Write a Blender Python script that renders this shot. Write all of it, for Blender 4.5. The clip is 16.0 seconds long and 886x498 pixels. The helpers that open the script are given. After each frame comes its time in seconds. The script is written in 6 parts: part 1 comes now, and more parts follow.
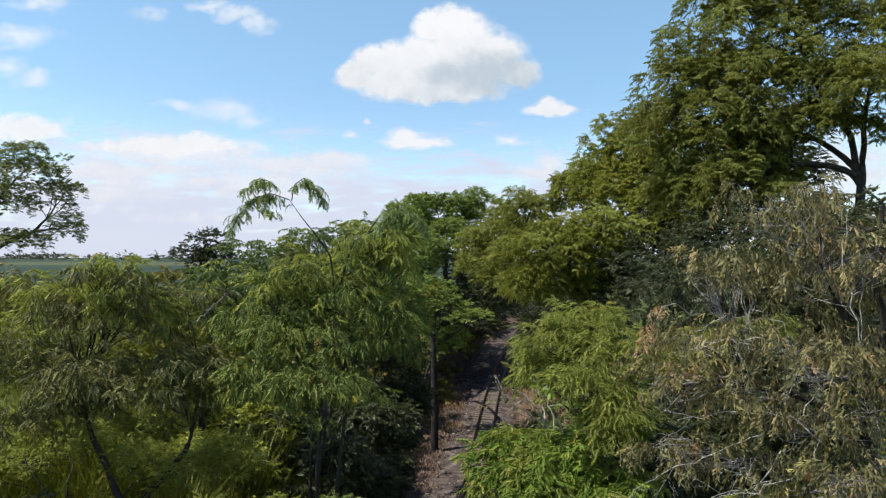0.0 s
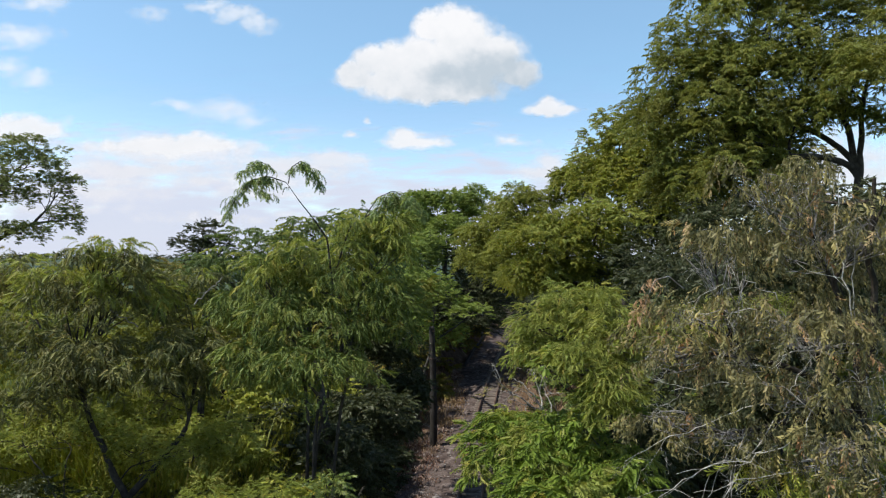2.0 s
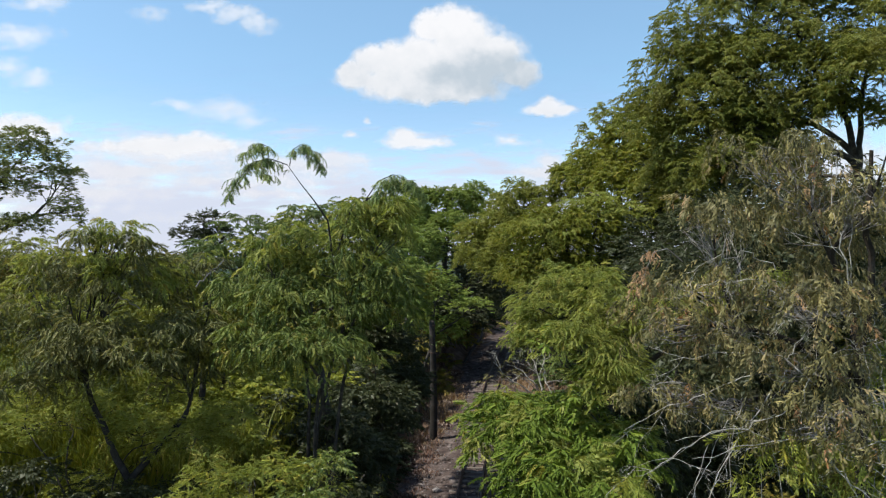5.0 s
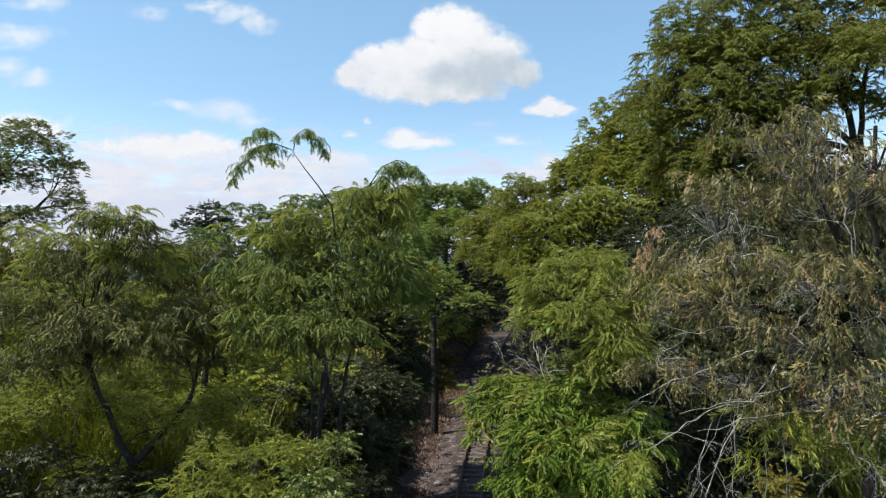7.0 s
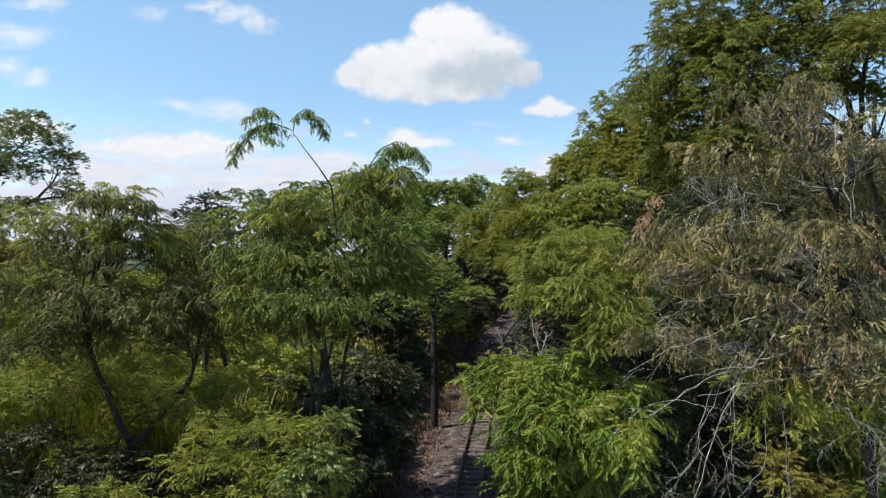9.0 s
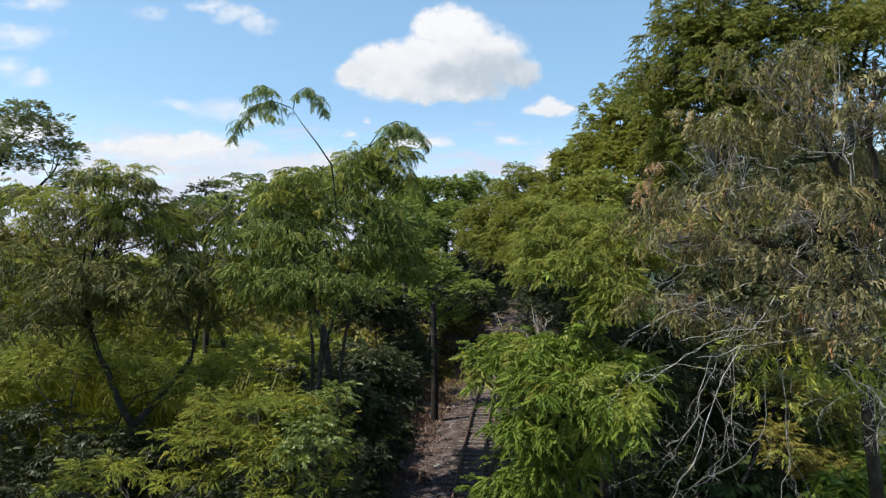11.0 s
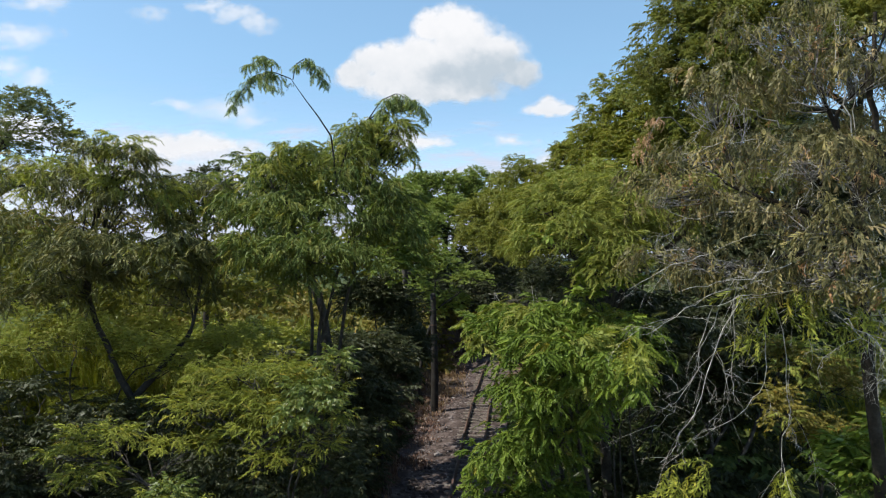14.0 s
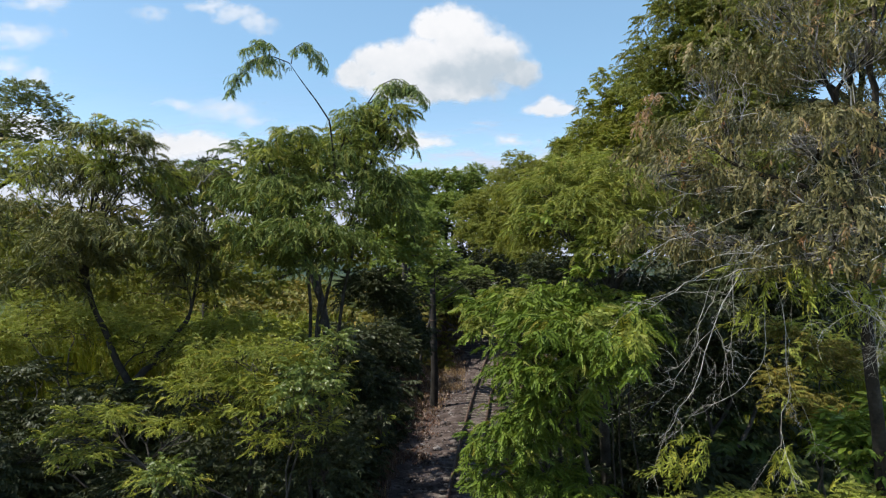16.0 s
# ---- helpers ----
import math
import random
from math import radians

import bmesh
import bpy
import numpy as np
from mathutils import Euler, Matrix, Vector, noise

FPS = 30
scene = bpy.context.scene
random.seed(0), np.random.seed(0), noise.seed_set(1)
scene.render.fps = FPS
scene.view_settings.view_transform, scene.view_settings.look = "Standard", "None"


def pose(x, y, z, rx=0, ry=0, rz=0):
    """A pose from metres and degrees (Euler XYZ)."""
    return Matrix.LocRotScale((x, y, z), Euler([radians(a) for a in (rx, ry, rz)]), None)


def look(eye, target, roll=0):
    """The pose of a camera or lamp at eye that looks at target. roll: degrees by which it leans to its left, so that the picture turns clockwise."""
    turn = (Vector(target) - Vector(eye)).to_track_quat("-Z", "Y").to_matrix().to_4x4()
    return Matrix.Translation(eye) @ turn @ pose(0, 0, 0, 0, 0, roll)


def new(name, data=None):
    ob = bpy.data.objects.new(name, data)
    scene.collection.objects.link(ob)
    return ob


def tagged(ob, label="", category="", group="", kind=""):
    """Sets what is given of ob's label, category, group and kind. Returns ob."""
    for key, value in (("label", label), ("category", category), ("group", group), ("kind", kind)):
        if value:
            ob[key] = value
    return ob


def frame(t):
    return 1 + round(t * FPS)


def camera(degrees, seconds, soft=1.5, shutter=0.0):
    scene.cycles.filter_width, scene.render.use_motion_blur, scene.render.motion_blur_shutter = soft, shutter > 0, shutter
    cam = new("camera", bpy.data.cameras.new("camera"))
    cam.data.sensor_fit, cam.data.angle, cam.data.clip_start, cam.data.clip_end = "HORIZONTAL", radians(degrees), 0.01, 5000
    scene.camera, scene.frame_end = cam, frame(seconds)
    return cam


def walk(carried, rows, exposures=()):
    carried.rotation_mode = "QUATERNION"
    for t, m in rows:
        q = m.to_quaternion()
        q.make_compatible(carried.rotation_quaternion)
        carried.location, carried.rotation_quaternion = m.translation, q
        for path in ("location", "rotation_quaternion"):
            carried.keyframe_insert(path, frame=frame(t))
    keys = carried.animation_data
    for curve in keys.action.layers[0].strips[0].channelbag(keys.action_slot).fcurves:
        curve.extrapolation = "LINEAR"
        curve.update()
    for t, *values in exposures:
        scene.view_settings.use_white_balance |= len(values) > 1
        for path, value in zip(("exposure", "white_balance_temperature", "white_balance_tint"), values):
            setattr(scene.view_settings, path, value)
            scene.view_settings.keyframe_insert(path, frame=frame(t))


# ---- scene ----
# ---- camera: a slow, nearly straight descent over the line ----
cam = camera(72.0, 16.0, soft=1.2)
TILT = 0.743
EXPOSURE, TINT = 0.4, 3.0
ROWS = [
    (0.0, 0.000, 0.000, 11.420),
    (0.5, 0.019, -0.001, 11.339),
    (1.0, 0.030, -0.005, 11.253),
    (1.5, 0.045, -0.014, 11.171),
    (2.0, 0.068, -0.032, 11.095),
    (2.5, 0.073, -0.048, 11.033),
    (3.0, 0.073, -0.062, 10.963),
    (3.5, 0.089, -0.071, 10.910),
    (4.0, 0.096, -0.075, 10.852),
    (6.5, -0.006, -0.104, 10.569),
    (7.0, -0.006, -0.107, 10.468),
    (7.5, -0.007, -0.107, 10.384),
    (8.0, -0.005, -0.111, 10.278),
    (8.5, -0.004, -0.110, 10.190),
    (9.0, 0.000, -0.105, 10.094),
    (11.5, -0.001, -0.104, 9.579),
    (12.0, -0.000, -0.098, 9.474),
    (12.5, 0.002, -0.091, 9.369),
    (13.0, 0.004, -0.088, 9.278),
    (13.5, 0.005, -0.088, 9.205),
    (14.0, 0.003, -0.086, 9.140),
    (14.5, 0.009, -0.073, 9.062),
    (15.0, 0.016, -0.059, 8.987),
    (15.5, 0.024, -0.051, 8.926),
    (16.0, 0.028, -0.046, 8.853),
]
walk(cam, [(t, pose(x, y, z, 90 + TILT, 0, 0)) for t, x, y, z in ROWS],
     exposures=[(0.0, EXPOSURE, 6500, TINT), (16.0, EXPOSURE, 6500, TINT)])

# ---- light ----
SUN_ELEVATION, SUN_AZIMUTH = 56.0, 257.0   # azimuth clockwise from +y
world = bpy.data.worlds.new("world")
scene.world = world
world.use_nodes = True
wn = world.node_tree.nodes
sky = wn.new("ShaderNodeTexSky")
sky.sky_type = "NISHITA"
sky.sun_disc = False
sky.sun_elevation, sky.sun_rotation = radians(SUN_ELEVATION), radians(SUN_AZIMUTH)
sky.altitude, sky.air_density, sky.dust_density, sky.ozone_density = 600, 1.0, 0.2, 1.0
wn["Background"].inputs["Strength"].default_value = 0.15
world.node_tree.links.new(sky.outputs[0], wn["Background"].inputs["Color"])

sun = new("sun", bpy.data.lights.new("sun", "SUN"))
sun.data.energy, sun.data.angle, sun.data.color = 5.0, radians(0.55), (1.0, 0.95, 0.87)
sun_way = Vector((math.sin(radians(SUN_AZIMUTH)) * math.cos(radians(SUN_ELEVATION)),
                  math.cos(radians(SUN_AZIMUTH)) * math.cos(radians(SUN_ELEVATION)),
                  math.sin(radians(SUN_ELEVATION))))
sun.matrix_world = look(sun_way * 200, (0, 0, 0))

# ---- materials ----
def material(name):
    m = bpy.data.materials.new(name)
    m.use_nodes = True
    nt = m.node_tree
    return m, nt.nodes, nt.links, nt.nodes["Principled BSDF"]


def ramp(nodes, links, fac, stops):
    r = nodes.new("ShaderNodeValToRGB")
    while len(r.color_ramp.elements) < len(stops):
        r.color_ramp.elements.new(0.5)
    for e, (p, c) in zip(r.color_ramp.elements, stops):
        e.position, e.color = p, (*c, 1)
    links.new(fac, r.inputs[0])
    return r.outputs[0]


def noise_node(nodes, links, scale, detail=4, coord="Object", rough=0.55):
    tc = nodes.new("ShaderNodeTexCoord")
    n = nodes.new("ShaderNodeTexNoise")
    n.inputs["Scale"].default_value, n.inputs["Detail"].default_value = scale, detail
    n.inputs["Roughness"].default_value = rough
    links.new(tc.outputs[coord], n.inputs["Vector"])
    return n.outputs["Fac"]


def mixed(nodes, links, fac, a, b, mode="MIX"):
    n = nodes.new("ShaderNodeMix")
    n.data_type, n.blend_type = "RGBA", mode
    for value, socket in ((fac, 0), (a, 6), (b, 7)):
        if isinstance(value, (int, float)):
            n.inputs[socket].default_value = value
        elif isinstance(value, tuple):
            n.inputs[socket].default_value = (*value, 1)
        else:
            links.new(value, n.inputs[socket])
    return n.outputs[2]


def leaf_material(name, tones, patch, rough=0.5, through_light=0.25, gloss=0.2):
    """Leaves: a tone of its own for each leaf, larger patches of older and younger growth."""
    m, nodes, links, b = material(name)
    geo = nodes.new("ShaderNodeNewGeometry")
    colour = ramp(nodes, links, geo.outputs["Random Per Island"], tones)
    wide = noise_node(nodes, links, 0.9, 3)
    fac = ramp(nodes, links, wide, [(0.38, (0, 0, 0)), (0.66, (0.75, 0.75, 0.75))])
    colour = mixed(nodes, links, fac, colour, patch)
    fine = noise_node(nodes, links, 40, 2)
    colour = mixed(nodes, links, 0.35, colour, ramp(nodes, links, fine, [(0.3, (0.55, 0.55, 0.55)), (0.7, (1.3, 1.3, 1.3))]), "MULTIPLY")
    links.new(colour, b.inputs["Base Color"])
    b.inputs["Roughness"].default_value = rough
    b.inputs["Specular IOR Level"].default_value = gloss
    tr = nodes.new("ShaderNodeBsdfTranslucent")
    warm = mixed(nodes, links, 1.0, colour, (1.15, 1.15, 0.6), "MULTIPLY")
    links.new(warm, tr.inputs["Color"])
    mix = nodes.new("ShaderNodeMixShader")
    mix.inputs[0].default_value = through_light
    links.new(b.outputs[0], mix.inputs[1])
    links.new(tr.outputs[0], mix.inputs[2])
    links.new(mix.outputs[0], nodes["Material Output"].inputs["Surface"])
    return m


def rough_material(name, stops, scale, bump=0.4, rough=0.9, fine=6.0, spec=0.2):
    """Bark, soil, wood: colour varied at two scales, with relief."""
    m, nodes, links, b = material(name)
    n1, n2 = noise_node(nodes, links, scale, 5), noise_node(nodes, links, scale * fine, 4)
    colour = ramp(nodes, links, n1, stops)
    colour = mixed(nodes, links, 0.6, colour, ramp(nodes, links, n2, [(0.3, (0.45, 0.45, 0.45)), (0.7, (1.4, 1.4, 1.4))]), "MULTIPLY")
    links.new(colour, b.inputs["Base Color"])
    b.inputs["Roughness"].default_value, b.inputs["Specular IOR Level"].default_value = rough, spec
    bm_ = nodes.new("ShaderNodeBump")
    bm_.inputs["Strength"].default_value, bm_.inputs["Distance"].default_value = bump, 0.03
    links.new(n2, bm_.inputs["Height"])
    links.new(bm_.outputs[0], b.inputs["Normal"])
    return m


LEAF_GREEN = leaf_material("leaf_green", [(0.0, (0.062, 0.094, 0.030)), (0.5, (0.114, 0.156, 0.048)), (0.9, (0.176, 0.206, 0.060)), (1.0, (0.245, 0.215, 0.066))], (0.106, 0.140, 0.046))
LEAF_WEEP = leaf_material("leaf_weeping", [(0.0, (0.080, 0.114, 0.028)), (0.5, (0.149, 0.190, 0.045)), (0.9, (0.227, 0.249, 0.057)), (1.0, (0.296, 0.257, 0.062))], (0.139, 0.171, 0.042))
LEAF_OLIVE = leaf_material("leaf_olive", [(0.0, (0.099, 0.104, 0.018)), (0.5, (0.158, 0.152, 0.030)), (0.9, (0.227, 0.183, 0.041)), (1.0, (0.348, 0.198, 0.048))], (0.197, 0.156, 0.032))
LEAF_YELLOW = leaf_material("leaf_yellow_green", [(0.0, (0.092, 0.117, 0.014)), (0.5, (0.157, 0.178, 0.019)), (0.9, (0.217, 0.208, 0.027)), (1.0, (0.305, 0.208, 0.031))], (0.195, 0.189, 0.021))
LEAF_BRIGHT = leaf_material("leaf_bright", [(0.0, (0.081, 0.125, 0.016)), (0.5, (0.137, 0.192, 0.024)), (0.9, (0.194, 0.240, 0.034)), (1.0, (0.286, 0.236, 0.039))], (0.129, 0.180, 0.025))
LEAF_YOUNG_LIT = leaf_material("leaf_young_lit", [(0.0, (0.029, 0.058, 0.010)), (0.5, (0.052, 0.093, 0.015)), (0.9, (0.077, 0.121, 0.020)), (1.0, (0.107, 0.121, 0.023))], (0.049, 0.085, 0.015))
# dark leaves; for growth under trees and on banks, shade is put into this colour
LEAF_DARK_SHADED = leaf_material("leaf_dark_shaded", [(0.0, (0.027, 0.034, 0.010)), (0.5, (0.043, 0.053, 0.018)), (0.9, (0.066, 0.070, 0.026)), (1.0, (0.104, 0.087, 0.040))], (0.043, 0.050, 0.020), gloss=0.3)
LEAF_CROWN = leaf_material("leaf_crown", [(0.0, (0.101, 0.124, 0.024)), (0.5, (0.152, 0.176, 0.035)), (0.9, (0.215, 0.219, 0.044)), (1.0, (0.290, 0.230, 0.044))], (0.190, 0.177, 0.035), through_light=0.38)
LEAF_AIRY = leaf_material("leaf_airy", [(0.0, (0.112, 0.135, 0.050)), (0.5, (0.181, 0.206, 0.075)), (0.9, (0.256, 0.269, 0.094)), (1.0, (0.325, 0.281, 0.099))], (0.188, 0.198, 0.073), through_light=0.3)
LEAF_FORKED = leaf_material("leaf_forked", [(0.0, (0.080, 0.088, 0.040)), (0.5, (0.148, 0.157, 0.060)), (0.9, (0.233, 0.221, 0.074)), (1.0, (0.303, 0.232, 0.086))], (0.164, 0.157, 0.057))
# yellow green leaves; wide dark-to-bright tones put sun and shade speckle into the colour
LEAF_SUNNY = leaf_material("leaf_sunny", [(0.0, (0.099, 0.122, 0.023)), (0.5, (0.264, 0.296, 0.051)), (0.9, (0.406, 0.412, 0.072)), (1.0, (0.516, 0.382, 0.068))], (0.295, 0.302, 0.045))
# lighter than the near green leaves: the paling of distance is put into the colour
LEAF_FAR = leaf_material("leaf_far", [(0.0, (0.122, 0.170, 0.039)), (0.5, (0.183, 0.244, 0.055)), (0.9, (0.243, 0.296, 0.065)), (1.0, (0.304, 0.303, 0.065))], (0.209, 0.242, 0.055), through_light=0.36)
# light yellow green leaves; as tufts in other crowns they paint sunlit highlights
LEAF_YOUNG_LIT = leaf_material("leaf_young_lit", [(0.0, (0.189, 0.233, 0.051)), (0.5, (0.266, 0.305, 0.070)), (0.9, (0.342, 0.343, 0.088)), (1.0, (0.431, 0.343, 0.088))], (0.304, 0.305, 0.070), through_light=0.4)
LEAF_SHOOT = leaf_material("leaf_shoot", [(0.0, (0.153, 0.216, 0.101)), (0.5, (0.245, 0.315, 0.138)), (0.9, (0.338, 0.381, 0.161)), (1.0, (0.429, 0.398, 0.161))], (0.290, 0.332, 0.138), through_light=0.45)
LEAF_RUST = leaf_material("leaf_rust", [(0.0, (0.116, 0.135, 0.029)), (0.5, (0.188, 0.204, 0.039)), (0.9, (0.245, 0.245, 0.048)), (1.0, (0.288, 0.261, 0.048))], (0.218, 0.216, 0.039), through_light=0.36)
LEAF_GREY = leaf_material("leaf_grey", [(0.0, (0.050, 0.046, 0.022)), (0.35, (0.119, 0.110, 0.047)), (0.65, (0.234, 0.204, 0.085)), (0.85, (0.359, 0.288, 0.101)), (0.95, (0.410, 0.297, 0.157)), (1.0, (0.399, 0.176, 0.084))], (0.153, 0.132, 0.060), rough=0.5, gloss=0.2, through_light=0.2)
LEAF_DRY = leaf_material("leaf_dry", [(0.0, (0.250, 0.130, 0.065)), (0.5, (0.450, 0.260, 0.143)), (1.0, (0.625, 0.416, 0.260))], (0.450, 0.260, 0.143), through_light=0.15)
LEAF_GLOSSY = leaf_material("leaf_glossy", [(0.0, (0.084, 0.121, 0.024)), (0.6, (0.143, 0.178, 0.037)), (1.0, (0.235, 0.243, 0.066))], (0.109, 0.150, 0.030), rough=0.4, gloss=0.4)
GRASS_LEAF = leaf_material("grass_leaf", [(0.0, (0.106, 0.126, 0.019)), (0.5, (0.182, 0.196, 0.024)), (0.85, (0.248, 0.230, 0.034)), (1.0, (0.343, 0.262, 0.078))], (0.210, 0.214, 0.024))
GRASS_DRY = leaf_material("grass_dry", [(0.0, (0.18, 0.11, 0.055)), (0.5, (0.32, 0.21, 0.12)), (1.0, (0.45, 0.33, 0.2))], (0.26, 0.16, 0.09), through_light=0.15)
LITTER = leaf_material("leaf_litter", [(0.0, (0.085, 0.045, 0.032)), (0.45, (0.20, 0.115, 0.085)), (0.8, (0.36, 0.255, 0.21)), (1.0, (0.56, 0.47, 0.42))], (0.16, 0.088, 0.066), through_light=0.08)
BARK = rough_material("bark", [(0.3, (0.028, 0.024, 0.02)), (0.55, (0.06, 0.052, 0.045)), (0.8, (0.15, 0.138, 0.124))], 6.0)
BARK_PALE = rough_material("bark_pale", [(0.3, (0.13, 0.115, 0.11)), (0.55, (0.26, 0.235, 0.225)), (0.78, (0.46, 0.43, 0.42))], 9.0)
BARK_PATCHED = rough_material("bark_patched", [(0.3, (0.020, 0.015, 0.011)), (0.58, (0.040, 0.031, 0.024)), (0.80, (0.085, 0.072, 0.06))], 4.0)
BARK_DARK = rough_material("bark_dark", [(0.3, (0.028, 0.024, 0.02)), (0.6, (0.06, 0.052, 0.045)), (0.8, (0.1, 0.09, 0.08))], 5.0)
POLE_WOOD = rough_material("pole_wood", [(0.3, (0.020, 0.017, 0.015)), (0.6, (0.038, 0.033, 0.030)), (0.8, (0.063, 0.056, 0.051))], 3.0)
SLEEPER_WOOD = rough_material("sleeper_wood", [(0.3, (0.10, 0.08, 0.068)), (0.6, (0.18, 0.15, 0.13)), (0.8, (0.28, 0.245, 0.22))], 3.0)
RUST = rough_material("rusty_steel", [(0.3, (0.06, 0.032, 0.022)), (0.6, (0.11, 0.06, 0.042)), (0.8, (0.17, 0.11, 0.085))], 5.0, rough=0.6, spec=0.5)
STONE = rough_material("ballast_stone", [(0.32, (0.034, 0.022, 0.019)), (0.52, (0.084, 0.060, 0.054)), (0.78, (0.22, 0.178, 0.166))], 1.3, rough=0.85)
STONE_LOOSE = leaf_material("loose_stone", [(0.0, (0.045, 0.034, 0.030)), (0.5, (0.105, 0.083, 0.079)), (0.85, (0.188, 0.158, 0.154)), (1.0, (0.315, 0.285, 0.277))], (0.090, 0.064, 0.056), rough=0.85, through_light=0.0)
# brighter copy of the pale bark: sunlight on bare twigs put into the colour
BARK_PALE_LIT = rough_material("bark_pale_lit", [(0.3, (0.22, 0.20, 0.17)), (0.55, (0.42, 0.385, 0.34)), (0.78, (0.60, 0.565, 0.51))], 9.0)


def ground_material():
    """Bare reddish soil with dry litter in the cutting, green and fallow fields far away."""
    m, nodes, links, b = material("ground_soil")
    litter = ramp(nodes, links, noise_node(nodes, links, 1.3, 6), [(0.3, (0.05, 0.032, 0.023)), (0.5, (0.105, 0.068, 0.048)), (0.72, (0.21, 0.15, 0.11))])
    litter = mixed(nodes, links, 0.6, litter, ramp(nodes, links, noise_node(nodes, links, 14, 5), [(0.3, (0.4, 0.4, 0.4)), (0.7, (1.5, 1.5, 1.5))]), "MULTIPLY")
    tc, sep = nodes.new("ShaderNodeTexCoord"), nodes.new("ShaderNodeSeparateXYZ")
    links.new(tc.outputs["Object"], sep.inputs[0])
    grassy, rise = nodes.new("ShaderNodeMapRange"), noise_node(nodes, links, 0.8, 4)
    lift = nodes.new("ShaderNodeMath")
    lift.operation = "ADD"
    links.new(sep.outputs[2], lift.inputs[0])
    links.new(rise, lift.inputs[1])
    grassy.inputs[1].default_value, grassy.inputs[2].default_value = 4.2, 4.9
    links.new(lift.outputs[0], grassy.inputs[0])
    turf = ramp(nodes, links, noise_node(nodes, links, 6, 6), [(0.3, (0.028, 0.04, 0.013)), (0.55, (0.06, 0.072, 0.02)), (0.75, (0.11, 0.11, 0.035))])
    litter = mixed(nodes, links, grassy.outputs[0], litter, turf)
    # broad plots of crop and bare earth, distance haze put into their dull bluish colours
    vor, mp = nodes.new("ShaderNodeTexVoronoi"), nodes.new("ShaderNodeMapping")
    mp.inputs["Scale"].default_value, mp.inputs["Rotation"].default_value = (0.0012, 0.0035, 0), (0, 0, 0.3)
    links.new(tc.outputs["Object"], mp.inputs[0])
    links.new(mp.outputs[0], vor.inputs["Vector"])
    vor.inputs["Scale"].default_value = 1.0
    sepc = nodes.new("ShaderNodeSeparateColor")
    links.new(vor.outputs["Color"], sepc.inputs[0])
    plots = ramp(nodes, links, sepc.outputs[0], [(0.0, (0.026, 0.040, 0.032)), (0.45, (0.033, 0.050, 0.034)), (0.7, (0.042, 0.060, 0.036)), (0.85, (0.06, 0.075, 0.042)), (0.97, (0.1, 0.1, 0.05))])
    plots = mixed(nodes, links, 0.5, plots, ramp(nodes, links, noise_node(nodes, links, 0.05, 6), [(0.3, (0.7, 0.7, 0.7)), (0.7, (1.25, 1.25, 1.25))]), "MULTIPLY")
    ln = nodes.new("ShaderNodeVectorMath")
    ln.operation = "LENGTH"
    links.new(tc.outputs["Object"], ln.inputs[0])
    rng = nodes.new("ShaderNodeMapRange")
    rng.inputs[1].default_value, rng.inputs[2].default_value = 100, 150
    links.new(ln.outputs["Value"], rng.inputs[0])
    colour = mixed(nodes, links, rng.outputs[0], litter, plots)
    links.new(colour, b.inputs["Base Color"])
    b.inputs["Roughness"].default_value, b.inputs["Specular IOR Level"].default_value = 0.95, 0.1
    bump = nodes.new("ShaderNodeBump")
    bump.inputs["Strength"].default_value, bump.inputs["Distance"].default_value = 0.6, 0.08
    links.new(noise_node(nodes, links, 9, 6), bump.inputs["Height"])
    links.new(bump.outputs[0], b.inputs["Normal"])
    return m


GROUND = ground_material()

# ---- mesh helpers ----
rng = np.random.default_rng(7)


def mesh_object(name, verts, quads, mat, parent=None, label="", smooth=False, tris=None):
    """One mesh object from arrays of corners and faces."""
    me = bpy.data.meshes.new(name)
    verts = np.asarray(verts, dtype=np.float32)
    if len(quads) and np.shape(quads)[1] == 3:
        quads, tris = np.zeros((0, 4), int), quads
    nq, ntr = len(quads), (0 if tris is None else len(tris))
    loops = np.asarray(quads, dtype=np.int32).ravel()
    if ntr:
        loops = np.concatenate([loops, np.asarray(tris, dtype=np.int32).ravel()])
    starts = np.concatenate([np.arange(nq) * 4, nq * 4 + np.arange(ntr) * 3]).astype(np.int32)
    me.vertices.add(len(verts))
    me.vertices.foreach_set("co", verts.ravel())
    me.loops.add(len(loops))
    me.loops.foreach_set("vertex_index", loops)
    me.polygons.add(nq + ntr)
    me.polygons.foreach_set("loop_start", starts)
    me.update(calc_edges=True)
    me.validate()
    if smooth:
        me.polygons.foreach_set("use_smooth", np.ones(nq + ntr, dtype=bool))
    me.materials.append(mat)
    ob = new(name, me)
    if parent is not None:
        ob.parent = parent
        ob.matrix_parent_inverse = Matrix.Translation(-parent.location)
    if label:
        tagged(ob, label)
    return ob


def thing(name, at, label, category, group="", kind=""):
    ob = new(name)
    ob.location = at
    ob.empty_display_size = 0.3
    return tagged(ob, label, category, group, kind)


